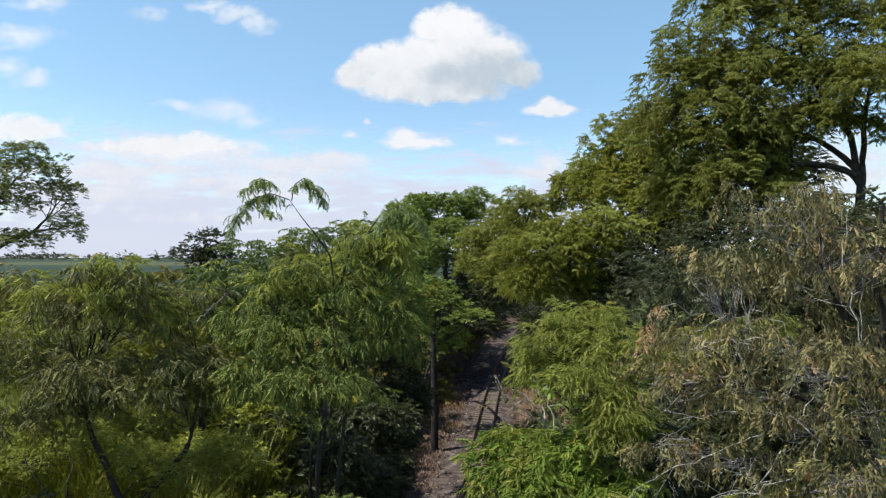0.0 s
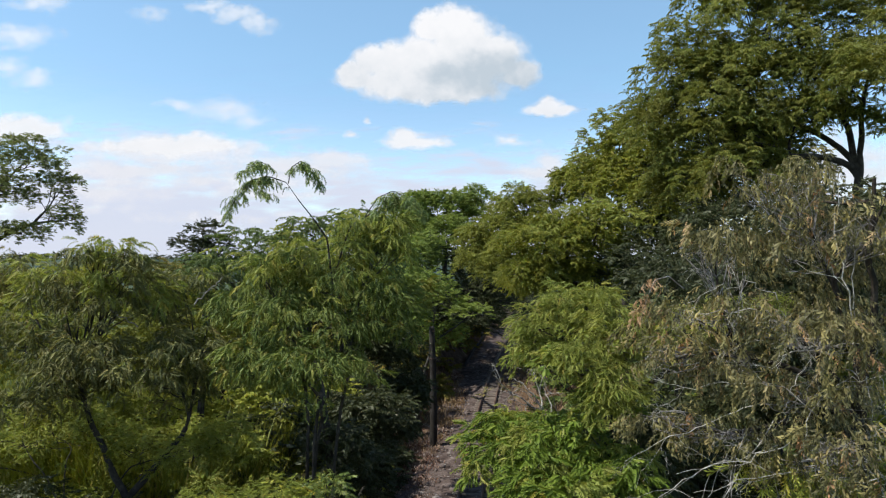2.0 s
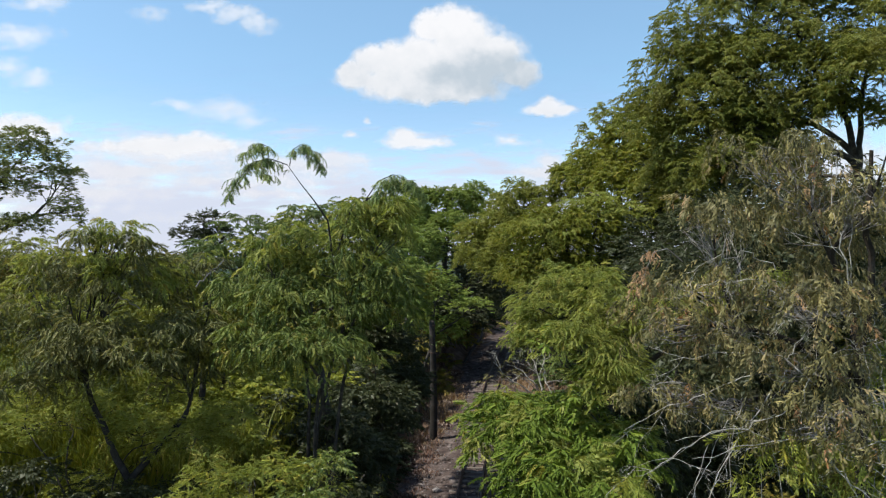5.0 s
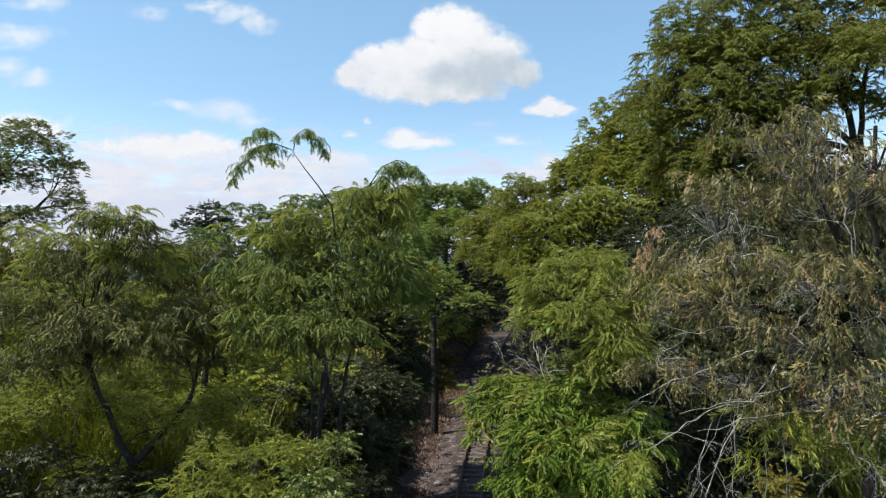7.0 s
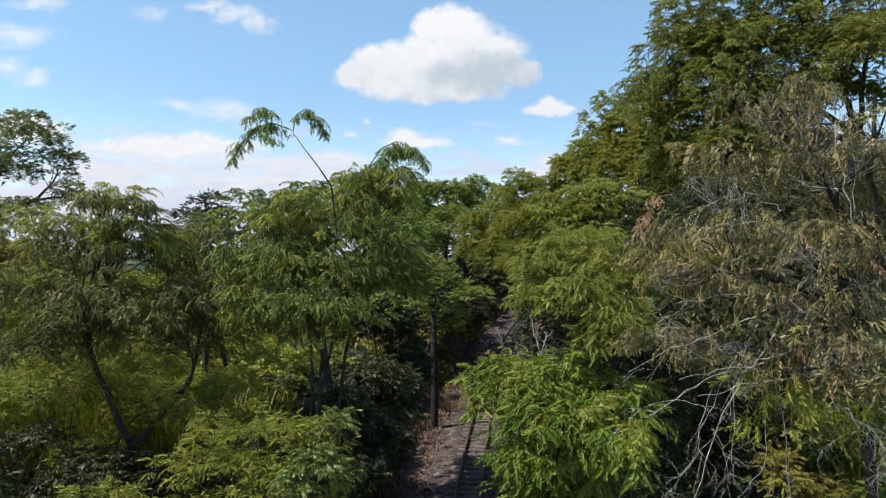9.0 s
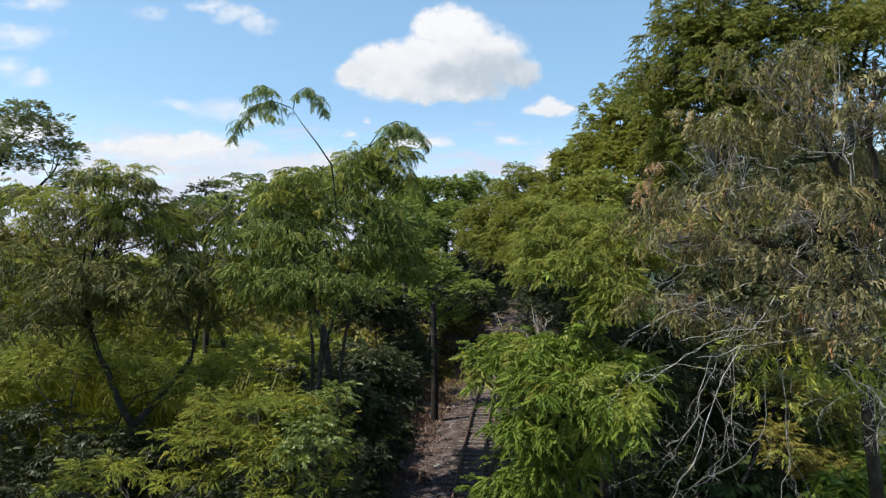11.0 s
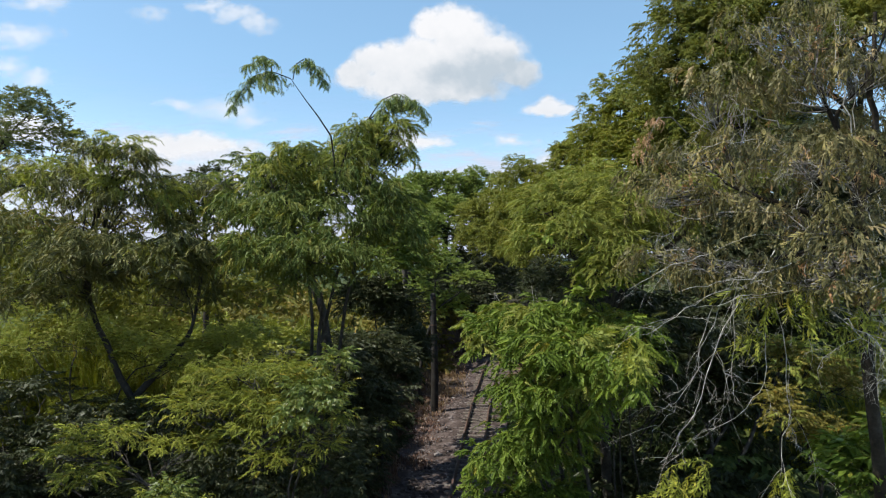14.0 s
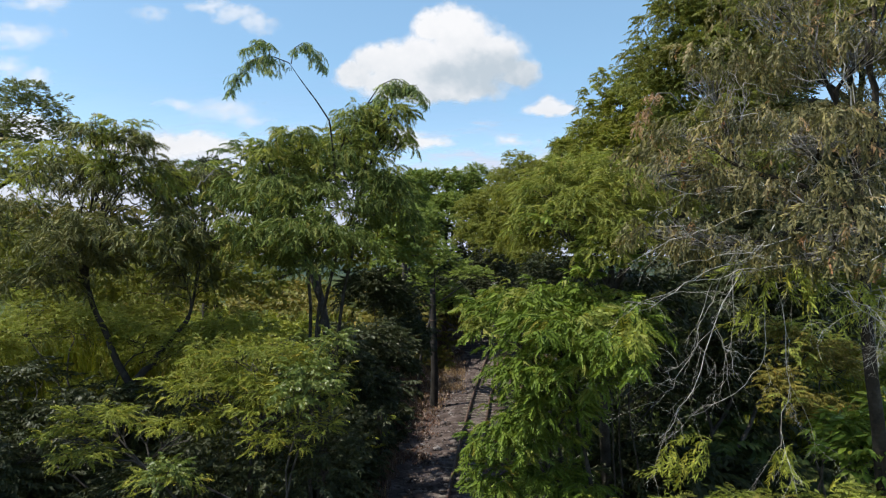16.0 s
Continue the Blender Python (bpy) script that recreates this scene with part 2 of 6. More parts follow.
def tube(points, radii, sides=6):
    """A tapered, rounded limb along a line of points."""
    P = np.asarray(points, float)
    R = np.asarray(radii, float)
    t = np.gradient(P, axis=0)
    t /= np.linalg.norm(t, axis=1)[:, None] + 1e-9
    ref = np.where(np.abs(t[:, 2:3]) > 0.9, np.array([[1.0, 0, 0]]), np.array([[0, 0, 1.0]]))
    a = np.cross(t, ref)
    a /= np.linalg.norm(a, axis=1)[:, None] + 1e-9
    for i in range(1, len(a)):
        if a[i] @ a[i - 1] < 0:
            a[i] = -a[i]
    b = np.cross(t, a)
    ang = np.arange(sides) * 2 * math.pi / sides
    V = P[:, None] + R[:, None, None] * (np.cos(ang)[None, :, None] * a[:, None] + np.sin(ang)[None, :, None] * b[:, None])
    n = len(P)
    i, j = np.meshgrid(np.arange(n - 1), np.arange(sides), indexing="ij")
    k = (j + 1) % sides
    Q = np.stack([i * sides + j, i * sides + k, (i + 1) * sides + k, (i + 1) * sides + j], -1).reshape(-1, 4)
    return V.reshape(-1, 3), Q


def joined(pieces):
    V, Q, n = [], [], 0
    if len({q.shape[1] for _, q in pieces}) > 1:
        pieces = [(v, q if q.shape[1] == 3 else np.concatenate([q[:, [0, 1, 2]], q[:, [0, 2, 3]]])) for v, q in pieces]
    for v, q in pieces:
        V.append(v)
        Q.append(q + n)
        n += len(v)
    return np.concatenate(V), np.concatenate(Q)


def bowed(a, b, n=7, sag=0.15, wander=0.06, r=None):
    """A line from a to b that bows and wanders like a limb."""
    r = r or rng
    a, b = np.asarray(a, float), np.asarray(b, float)
    t = np.linspace(0, 1, n)[:, None]
    size = np.linalg.norm(b - a)
    side = r.normal(size=3)
    P = a + (b - a) * t + np.array([0, 0, 1]) * sag * size * np.sin(math.pi * t) + side * 0.06 * size * np.sin(math.pi * t)
    P[1:-1] += r.normal(size=(n - 2, 3)) * wander * size / 3
    P[1:-1] = (P[:-2] + 2 * P[1:-1] + P[2:]) / 4
    return P


def curve(a, control, b, n, wander, r):
    """A bent line from a towards control and on to b."""
    a, c, b = (np.asarray(p, float) for p in (a, control, b))
    t = np.linspace(0, 1, n)[:, None]
    P = a * (1 - t) ** 2 + 2 * c * t * (1 - t) + b * t * t
    P[1:-1] += r.normal(size=(n - 2, 3)) * wander * np.linalg.norm(b - a) / 2
    P[1:-1] = (P[:-2] + 2 * P[1:-1] + P[2:]) / 4
    return P


# ---- leaf sprays: each is a twig with leaves that droop along it; +x leads away from the tree ----
def frame_along(way, up=(0, 0, 1)):
    x = way / (np.linalg.norm(way) + 1e-9)
    y = np.cross(up, x)
    if np.linalg.norm(y) < 1e-3:
        y = np.array([0.0, 1.0, 0.0])
    y /= np.linalg.norm(y)
    return np.stack([x, y, np.cross(x, y)], 1)


def pinnate_leaf(length, pairs, leaflet, width, droop, spread=1.05, v_fold=0.25, thin=0.004, r=None):
    """One compound leaf along +x: a midrib with pairs of narrow leaflets."""
    bend = lambda u: np.array([u * length * (1 - 0.25 * droop * u), 0, -droop * length * 0.75 * u * u])
    V, Q = [], []
    for u in np.linspace(0.0, 1.0, pairs + 1):
        V += [bend(u), bend(u) + (0, thin, 0)]
    n = len(V)
    for i in range(pairs):
        Q.append((2 * i, 2 * i + 1, 2 * i + 3, 2 * i + 2))
        u = (i + 1) / pairs
        c = V[2 * i + 2]
        size = leaflet * (0.55 + 0.45 * math.sin(math.pi * min(0.97, 0.12 + 0.85 * u)))
        for side in (-1, 1):
            a, fold, k = spread, v_fold, 1.0
            if r is not None:
                a, fold, k = spread + r.normal() * 0.3, v_fold + r.normal() * 0.35, r.uniform(0.6, 1.15) if r.random() > 0.12 else 0.15
            way = np.array([math.cos(a), side * math.sin(a), -fold - 0.35 * droop * u]) * k
            cross = np.array([-math.sin(a) * 0.9, side * math.cos(a), (r.normal() * 0.5 if r is not None else 0.0)]) * k
            tip, mid = c + way * size, c + way * size * 0.5
            V += [mid - cross * width * 0.5, tip, mid + cross * width * 0.5]
            Q.append((2 * i + (2 if side < 0 else 3), n, n + 1, n + 2))
            n += 3
    return np.array(V, float), np.array(Q)


def fern_leaf(length, pairs, pinna, droop, r, spread=1.0, blunt=0.0):
    """One twice-divided leaf along +x: close pairs of slender pointed pinnae along an arching midrib, hanging at their tips."""
    rib = [np.array([u * length * (1 - 0.25 * droop * u), 0, -droop * length * 0.75 * u * u]) for u in np.linspace(0.12, 1, pairs + 1)]
    V, T, n = list(rib), [], pairs + 1
    for i in range(pairs):
        u = (i + 0.5) / pairs
        size = pinna * (0.5 + 0.5 * math.sin(math.pi * (0.2 + 0.72 * u))) * r.uniform(0.8, 1.2)
        for side in (-1, 1):
            a = spread * (1.15 - 0.5 * u) + r.normal() * 0.12
            way = np.array([math.cos(a), side * math.sin(a), -0.35 - 0.5 * droop * u + r.normal() * 0.15]) * size
            V.append(rib[i] + way)
            T.append((i, n, i + 1))
            n += 1
            if blunt:
                V.append(rib[i] + way + (rib[i + 1] - rib[i]) * blunt)
                T.append((n - 1, n, i + 1))
                n += 1
    return np.array(V, float), np.array(T)


def simple_leaf(length, width, droop, fold=0.2):
    """One undivided leaf along +x, creased at the midrib and bent down at the tip."""
    V = np.array([(0, 0, 0), (0.45 * length, width / 2, fold * width / 2 - droop * 0.2 * length), (length, 0, -droop * 0.8 * length), (0.45 * length, -width / 2, fold * width / 2 - droop * 0.2 * length),
                  (0.5 * length, 0, -droop * 0.25 * length)])
    return V, np.array([(0, 4, 2, 1), (0, 3, 2, 4)])


def spray(leaf_maker, count, reach, rise, fall, leaf_angle, seed, hang=0.3, radial=False, bare=False, turn=0.6):
    """A twig with `count` leaves set alternately along it."""
    r = np.random.default_rng(seed)
    pieces = []
    path = lambda u: np.array([reach * u * (1 - 0.2 * fall * u), 0, reach * (rise * u - fall * u * u)])
    pts = np.array([path(u) for u in np.linspace(0, 1, 4)])
    if not bare:
        pieces.append(tube(pts, np.linspace(0.006, 0.0025, 4), 3))
    for i in range(count):
        u = (i + 0.6) / count if not radial else 0.75 + 0.25 * r.random()
        at = path(u)
        side = 1 if i % 2 else -1
        yaw = side * leaf_angle * (0.7 + 0.5 * r.random()) * (1 - 0.75 * u) if not radial else r.uniform(-2.4, 2.4)
        pitch = rise * 0.5 - hang * r.uniform(0.3, 1.6) - fall * u * 0.6
        way = np.array([math.cos(yaw) * math.cos(pitch), math.sin(yaw) * math.cos(pitch), math.sin(pitch)])
        M = frame_along(way)
        roll = r.normal() * turn
        R = np.array([[1, 0, 0], [0, math.cos(roll), -math.sin(roll)], [0, math.sin(roll), math.cos(roll)]])
        v, q = leaf_maker(r)
        pieces.append(((v * r.uniform(0.75, 1.2)) @ (M @ R).T + at, q))
    return joined(pieces)


def flat_leaf(length, width, droop):
    """A small undivided leaf along +x for trees further off."""
    return np.array([(0, -width * 0.25, 0), (0.4 * length, width * 0.5, -droop * 0.15 * length), (length, -width * 0.1, -droop * 0.8 * length)]), np.array([(0, 2, 1)])


FEATHER = [spray(lambda r: fern_leaf(0.27, 12, 0.054, r.uniform(0.3, 1.0), r), 6, 0.30, 0.3, 0.4, 1.3, s, hang=0.25, bare=True) for s in range(9)]
FEATHER_BROAD = [spray(lambda r: fern_leaf(0.28, 9, 0.056, r.uniform(0.4, 1.1), r, blunt=0.45), 5, 0.30, 0.3, 0.4, 1.3, s + 10, hang=0.3, bare=True) for s in range(9)]
FEATHER_LONG = [spray(lambda r: fern_leaf(0.27, 11, 0.054, r.uniform(0.4, 1.2), r, blunt=0.15 if r.random() < 0.4 else 0.0), 6, 0.30, 0.3, 0.45, 1.4, s + 20, hang=0.35, bare=True) for s in range(9)]
FEATHER_WEEP = [spray(lambda r: fern_leaf(0.19, 9, 0.046, r.uniform(0.5, 1.3), r), 6, 0.22, 0.2, 0.5, 1.3, s + 180, hang=0.5) for s in range(6)]
FERNY = [spray(lambda r: fern_leaf(0.22, 10, 0.040, r.uniform(0.4, 1.0), r), 6, 0.25, 0.35, 0.4, 1.4, s + 40, hang=0.2, bare=True) for s in range(8)]
FAR_FEATHER = [spray(lambda r: flat_leaf(0.105, 0.042, r.uniform(0.3, 1.1)), 34, 0.5, 0.3, 0.6, 1.4, s + 60, hang=0.5, bare=True, turn=0.9) for s in range(8)]
FAR_LEAFY = [spray(lambda r: flat_leaf(0.16, 0.085, r.uniform(0.1, 0.7)), 22, 0.45, 0.35, 0.35, 1.6, s + 80, hang=0.4, bare=True, turn=0.9) for s in range(6)]
FAR_SOFT = [spray(lambda r: flat_leaf(0.14, 0.07, r.uniform(0.3, 1.1)), 20, 0.5, 0.3, 0.5, 1.4, s + 70, hang=0.4, bare=True, turn=0.9) for s in range(6)]
HANGING = [spray(lambda r: pinnate_leaf(0.21, 7, 0.060, 0.019, r.uniform(0.6, 1.5), spread=0.8, v_fold=0.75, r=r), 4, 0.32, 0.25, 0.35, 1.5, s + 100, hang=0.55, bare=True) for s in range(14)]
LEAFY = [spray(lambda r: flat_leaf(0.095, 0.045, r.uniform(0.1, 0.7)), 24, 0.36, 0.3, 0.45, 1.5, s + 120, hang=0.4, bare=True, turn=0.9) for s in range(6)]
BUNCH = [spray(lambda r: pinnate_leaf(0.36, 12, 0.085, 0.02, r.uniform(0.8, 1.6), spread=0.85, v_fold=0.6, r=r), 4, 0.16, 0.1, 0.5, 1.5, s + 160, hang=0.5) for s in range(5)]
BROAD = [spray(lambda r: simple_leaf(0.17, 0.06, r.uniform(0.1, 0.6)), 9, 0.28, 0.6, 0.3, 1.3, s + 140) for s in range(5)]


def crown_mesh(sprays, P, yaw, pitch, scale, r):
    """All sprays of a crown, each turned, tilted and sized, as one set of corners and faces."""
    V, Q, n = [], [], 0
    kind = r.integers(0, len(sprays), len(P))
    for k, (v, q) in enumerate(sprays):
        sel = np.where(kind == k)[0]
        if not len(sel):
            continue
        cy, sy, cp, sp = np.cos(yaw[sel]), np.sin(yaw[sel]), np.cos(pitch[sel]), np.sin(pitch[sel])
        one, zero = np.ones_like(cy), np.zeros_like(cy)
        Rz = np.stack([cy, -sy, zero, sy, cy, zero, zero, zero, one], 1).reshape(-1, 3, 3)
        Ry = np.stack([cp, zero, -sp, zero, one, zero, sp, zero, cp], 1).reshape(-1, 3, 3)
        M = (Rz @ Ry) * scale[sel][:, None, None]
        W = np.einsum("nij,vj->nvi", M, v) + P[sel][:, None]
        V.append(W.reshape(-1, 3))
        Q.append((q[None] + (n + np.arange(len(sel)) * len(v))[:, None, None]).reshape(-1, q.shape[1]))
        n += len(sel) * len(v)
    return np.concatenate(V), np.concatenate(Q)


def scatter(lobes, per_m2, r, inner=0.3, under=0.35, up=0.1, clump=0.42, weep=0.6):
    """Places and turns of the sprays of a crown: each lobe carries overlapping domed clumps, whose sprays radiate and hang over at the rim."""
    PP, YY, TT = [], [], []
    for x, y, z, rx, ry, rz in lobes:
        R = np.array([rx, ry, rz])
        area = 4 * math.pi * ((rx * ry) ** 1.6 / 3 + (rx * rz) ** 1.6 / 3 + (ry * rz) ** 1.6 / 3) ** (1 / 1.6)
        n = max(6, int(area * per_m2))
        size = max(0.16, clump * float(R.mean()))
        k = int(np.clip(area / (math.pi * size * size) * 0.9, 4, max(4, n // 4)))
        i = np.arange(k) + 0.5
        h, turn = 1 - 2 * i / k, i * 2.39996 + r.uniform(0, 6.28)
        D = np.stack([np.sqrt(1 - h * h) * np.cos(turn), np.sqrt(1 - h * h) * np.sin(turn), h], 1) + r.normal(size=(k, 3)) * 0.28
        D /= np.linalg.norm(D, axis=1)[:, None]
        D[:, 2] = np.where(D[:, 2] < -under, -D[:, 2] * 0.6, D[:, 2])
        D /= np.linalg.norm(D, axis=1)[:, None]
        f = np.where(r.random(k) < inner, r.uniform(0.25, 0.7, k), r.uniform(0.74, 1.05, k))
        C = np.array([x, y, z]) + D * f[:, None] * np.maximum(R - 0.13, R * 0.6)
        A = D * 0.6 + np.array([0, 0, 0.75])
        A /= np.linalg.norm(A, axis=1)[:, None]
        E1 = np.cross(A, np.array([0.31, 0.95, 0.0]))
        E1 /= np.linalg.norm(E1, axis=1)[:, None]
        E2 = np.cross(A, E1)
        S = size * r.uniform(0.6, 1.3, k)
        c = r.choice(k, n, p=S * S / (S * S).sum())
        rho, phi = np.sqrt(r.random(n)), r.uniform(0, 2 * math.pi, n)
        off = E1[c] * np.cos(phi)[:, None] + E2[c] * np.sin(phi)[:, None]
        P = C[c] + S[c][:, None] * (off * (rho * 0.8)[:, None] + A[c] * (0.4 * (1 - rho ** 2))[:, None])
        P[:, 2] -= S[c] * 0.3 * rho ** 2
        way = off * rho[:, None] + D[c] * 0.45
        PP.append(P)
        YY.append(np.arctan2(way[:, 1], way[:, 0]) + r.normal(size=n) * 0.5)
        TT.append(up + 0.35 + D[c][:, 2] * 0.2 - weep * rho + r.normal(size=n) * 0.22)
    return np.concatenate(PP), np.concatenate(YY), np.concatenate(TT)


def line_x(y):
    """The x of the line's middle at y: it bends slowly to the right."""
    u = np.clip(y, -40, 130)
    return -0.86 + 0.053 * u + 0.0009 * u * u + (y - u) * 0.25


def smooth(a, b, v):
    t = np.clip((v - a) / (b - a), 0, 1)
    return t * t * (3 - 2 * t)


def ground_z(x, y):
    """Height of the ground: the line lies in a cutting in level farmland."""
    x, y = np.asarray(x, float), np.asarray(y, float)
    s = x - line_x(y)
    near = 1 - smooth(14, 30, y)
    back = 0.9 * smooth(20, 26, y)
    left = smooth(3.1 + back, 6.6 + back, -s) * 4.6
    right = smooth(2.3 - 0.9 * near, 8.0 - 3.5 * near, s) * 4.8
    far = smooth(110, 170, np.abs(y))
    z = np.maximum(left, right)
    z = z * (1 - far) + 4.6 * far
    rough = 0.22 * np.sin(x * 0.9 + 1.3 * np.sin(y * 0.5)) * np.sin(y * 0.7 + x * 0.2) + 0.1 * np.sin(x * 2.3 + y * 1.1) * np.sin(y * 1.9 - x)
    return z + rough * smooth(2.4, 4.0, np.abs(s)) * (1 - far)


def tree(name, label, category, base, lobes, sprays, leaf, bark, per_m2, seed, fork=0.45, girth=0.14, size=1.0, limbs=True, group="",
         inner=0.35, stems=1, twig=0.012, foliage="crown", lean=0.0, sub=6, under=0.6, crotch=None, twig_bark=None, mains=3, up=0.1, young=0.0, forks=None, core=0.0, clump=0.42, weep=0.6, limb=0.42):
    r = np.random.default_rng(seed)
    group = group or {"tree": "trees along the railway", "shrub": "shrubs on the banks"}.get(category, "")
    bx, by = base
    bz = float(ground_z(bx, by)) - 0.15
    root = thing(name, (bx, by, bz), label, category, group)
    L = np.array(lobes)
    mid = np.average(L[:, :3], axis=0, weights=L[:, 3] * L[:, 5])
    low = L[:, 2].min() - L[:, 5].max() * 0.3
    top = np.array([bx + (mid[0] - bx) * 0.45 + lean, by + (mid[1] - by) * 0.45, bz + (max(low, bz + 0.8) - bz) * (0.6 + fork * 0.6)])
    if crotch is not None:
        top = np.array(crotch)
    if limbs:
        thin = []
        # main limbs lead to groups of lobes, and fork there
        n_main = max(1, min(max(mains, stems), len(lobes)))
        heart = L[np.linspace(0, len(L) - 1, n_main).astype(int), :3].copy()
        for _ in range(8):
            near = np.argmin(((L[:, None, :3] - heart[None]) ** 2).sum(2), axis=1)
            for c in range(n_main):
                if (near == c).any():
                    heart[c] = L[near == c, :3].mean(0)
        if forks is not None:
            n_main, heart = len(forks), np.array(forks)
            near = np.argmin(((L[:, None, :3] - heart[None]) ** 2).sum(2), axis=1)
        foot = np.array([bx, by, bz])
        if stems == 1:
            P = bowed(foot, top, 8, 0.0, 0.04, r)
            v, q = tube(P, np.linspace(girth * 1.15, girth * 0.85, 8) * np.array([1.35, 1.1, 1, 1, 1, 1, 1, 1]), 9)
            mesh_object("trunk", v, q, bark, root, smooth=True)
        ends, ways = [], []
        for c in range(n_main):
            goal = top + (heart[c] - top) * 0.65 if forks is None else heart[c]
            if stems == 1:
                P = curve(top, (top + (0, 0, 0.35 * np.linalg.norm(goal - top))) if forks is None else (top + goal) / 2 + r.normal(size=3) * 0.08, goal, 9, 0.03, r)
                g = girth * 0.72
            else:
                own = foot + r.normal(size=3) * (0.35, 0.25, 0)
                P = curve(own, top + r.normal(size=3) * (0.3, 0.2, 0), goal, 14, 0.02, r)
                g = girth * 0.75
            v, q = tube(P, np.linspace(g, g * 0.6, len(P)), 8)
            mesh_object("limb" if stems == 1 else "trunk", v, q, bark, root, smooth=True)
            ends.append(goal)
            ways.append(P[-1] - P[-2])
        for k, (x, y, z, rx, ry, rz) in enumerate(lobes):
            start, way = ends[near[k]], ways[near[k]]
            goal = np.array([x, y, z - rz * 0.2])
            P = curve(start, start + way / (np.linalg.norm(way) + 1e-9) * 0.4 * np.linalg.norm(goal - start), goal, 8, 0.05, r)
            g = girth * limb
            v, q = tube(P, np.linspace(g, g * 0.3, 8), 6)
            mesh_object("limb", v, q, bark, root, smooth=True)
            for _ in range(sub):
                d = r.normal(size=3)
                d /= np.linalg.norm(d)
                d[2] = abs(d[2]) * 0.8 - 0.15
                a = P[r.integers(3, 8)]
                b = goal + d * np.array([rx, ry, rz]) * r.uniform(0.5, 0.85)
                Pb = bowed(a, b, 7, r.normal() * 0.1, 0.16, r)
                thin.append(tube(Pb, np.linspace(g * 0.14 + twig * 0.5, twig * 0.5, 7), 4))
                for _ in range(2):
                    c = Pb[r.integers(2, 5)]
                    e = c + (b - a) * r.uniform(0.12, 0.3) + r.normal(size=3) * 0.15 * min(rx, rz)
                    thin.append(tube(bowed(c, e, 4, 0.05, 0.1, r), np.linspace(twig * 0.8, twig * 0.35, 4), 3))
        v, q = joined(thin)
        tagged(mesh_object("twig", v, q, twig_bark or bark, root), kind="stuff")
    P, yaw, pitch = scatter(lobes, per_m2, r, inner, under=under, up=up, clump=clump, weep=weep)
    scale = r.uniform(0.7, 1.25, len(P)) * size
    fresh = np.zeros(len(P), bool)
    if young:
        # brighter tufts, mostly towards the top: sunlit highlights put into the leaf colour
        k = 2.2 / max(0.6, float(L[:, 3].mean()))
        patch = np.sin(P[:, 0] * k * 2.1 + seed) * np.sin(P[:, 1] * k * 1.7 + 2 * seed) + np.sin(P[:, 2] * k * 2.6 + P[:, 0] * k) * 0.8 + r.normal(size=len(P)) * 0.35 + (P[:, 2] - L[:, 2].mean()) * 0.4 * k
        fresh = patch > np.quantile(patch, 1 - young)
    old = ~fresh
    v, q = crown_mesh(sprays, P[old], yaw[old], pitch[old], scale[old], r)
    crown = mesh_object(foliage, v, q, leaf, root)
    if young:
        v, q = crown_mesh(sprays, P[fresh], yaw[fresh], pitch[fresh], scale[fresh], r)
        mesh_object("lit_foliage", v, q, LEAF_YOUNG_LIT, crown, "yellow green leaves coloured as sunlit tufts")
    if core:
        # shaded older leaves inside the crown
        Pc, yc, tc = scatter([(x, y, z, rx * 0.66, ry * 0.66, rz * 0.62) for x, y, z, rx, ry, rz in lobes], core, r, 0.5)
        v, q = crown_mesh(FAR_LEAFY, Pc, yc, tc, r.uniform(0.8, 1.2, len(Pc)) * max(1.0, size), r)
        mesh_object("inner_foliage", v, q, leaf, crown, "older leaves inside the crown")
    return root


# ---- ground ----
def build_ground():
    def axis(lo, hi, fine, step, far):
        mid = np.arange(lo, hi + step / 2, step)
        g = np.geomspace(step * 1.4, far, fine)
        return np.concatenate([(lo - g)[::-1], mid, hi + g])
    xs, ys = axis(-14, 22, 30, 0.5, 4600), axis(-12, 96, 30, 0.9, 4500)
    X, Y = np.meshgrid(xs, ys)
    Z = ground_z(X, Y)
    nx, ny = len(xs), len(ys)
    i, j = np.meshgrid(np.arange(nx - 1), np.arange(ny - 1))
    Q = np.stack([j * nx + i, j * nx + i + 1, (j + 1) * nx + i + 1, (j + 1) * nx + i], -1).reshape(-1, 4)
    ob = mesh_object("ground", np.stack([X, Y, Z], -1).reshape(-1, 3), Q, GROUND, smooth=True)
    tagged(ob, "earth cutting with dry litter in wide green farmland", "ground", kind="structure")


build_ground()


# ---- the railway line ----
def along(y, side, z):
    """A point at y on the line, `side` metres to the right of its middle."""
    slope = (line_x(y + 0.1) - line_x(y - 0.1)) / 0.2
    n = math.hypot(1, slope)
    return np.array([line_x(y) + side / n, y - side * slope / n, z])


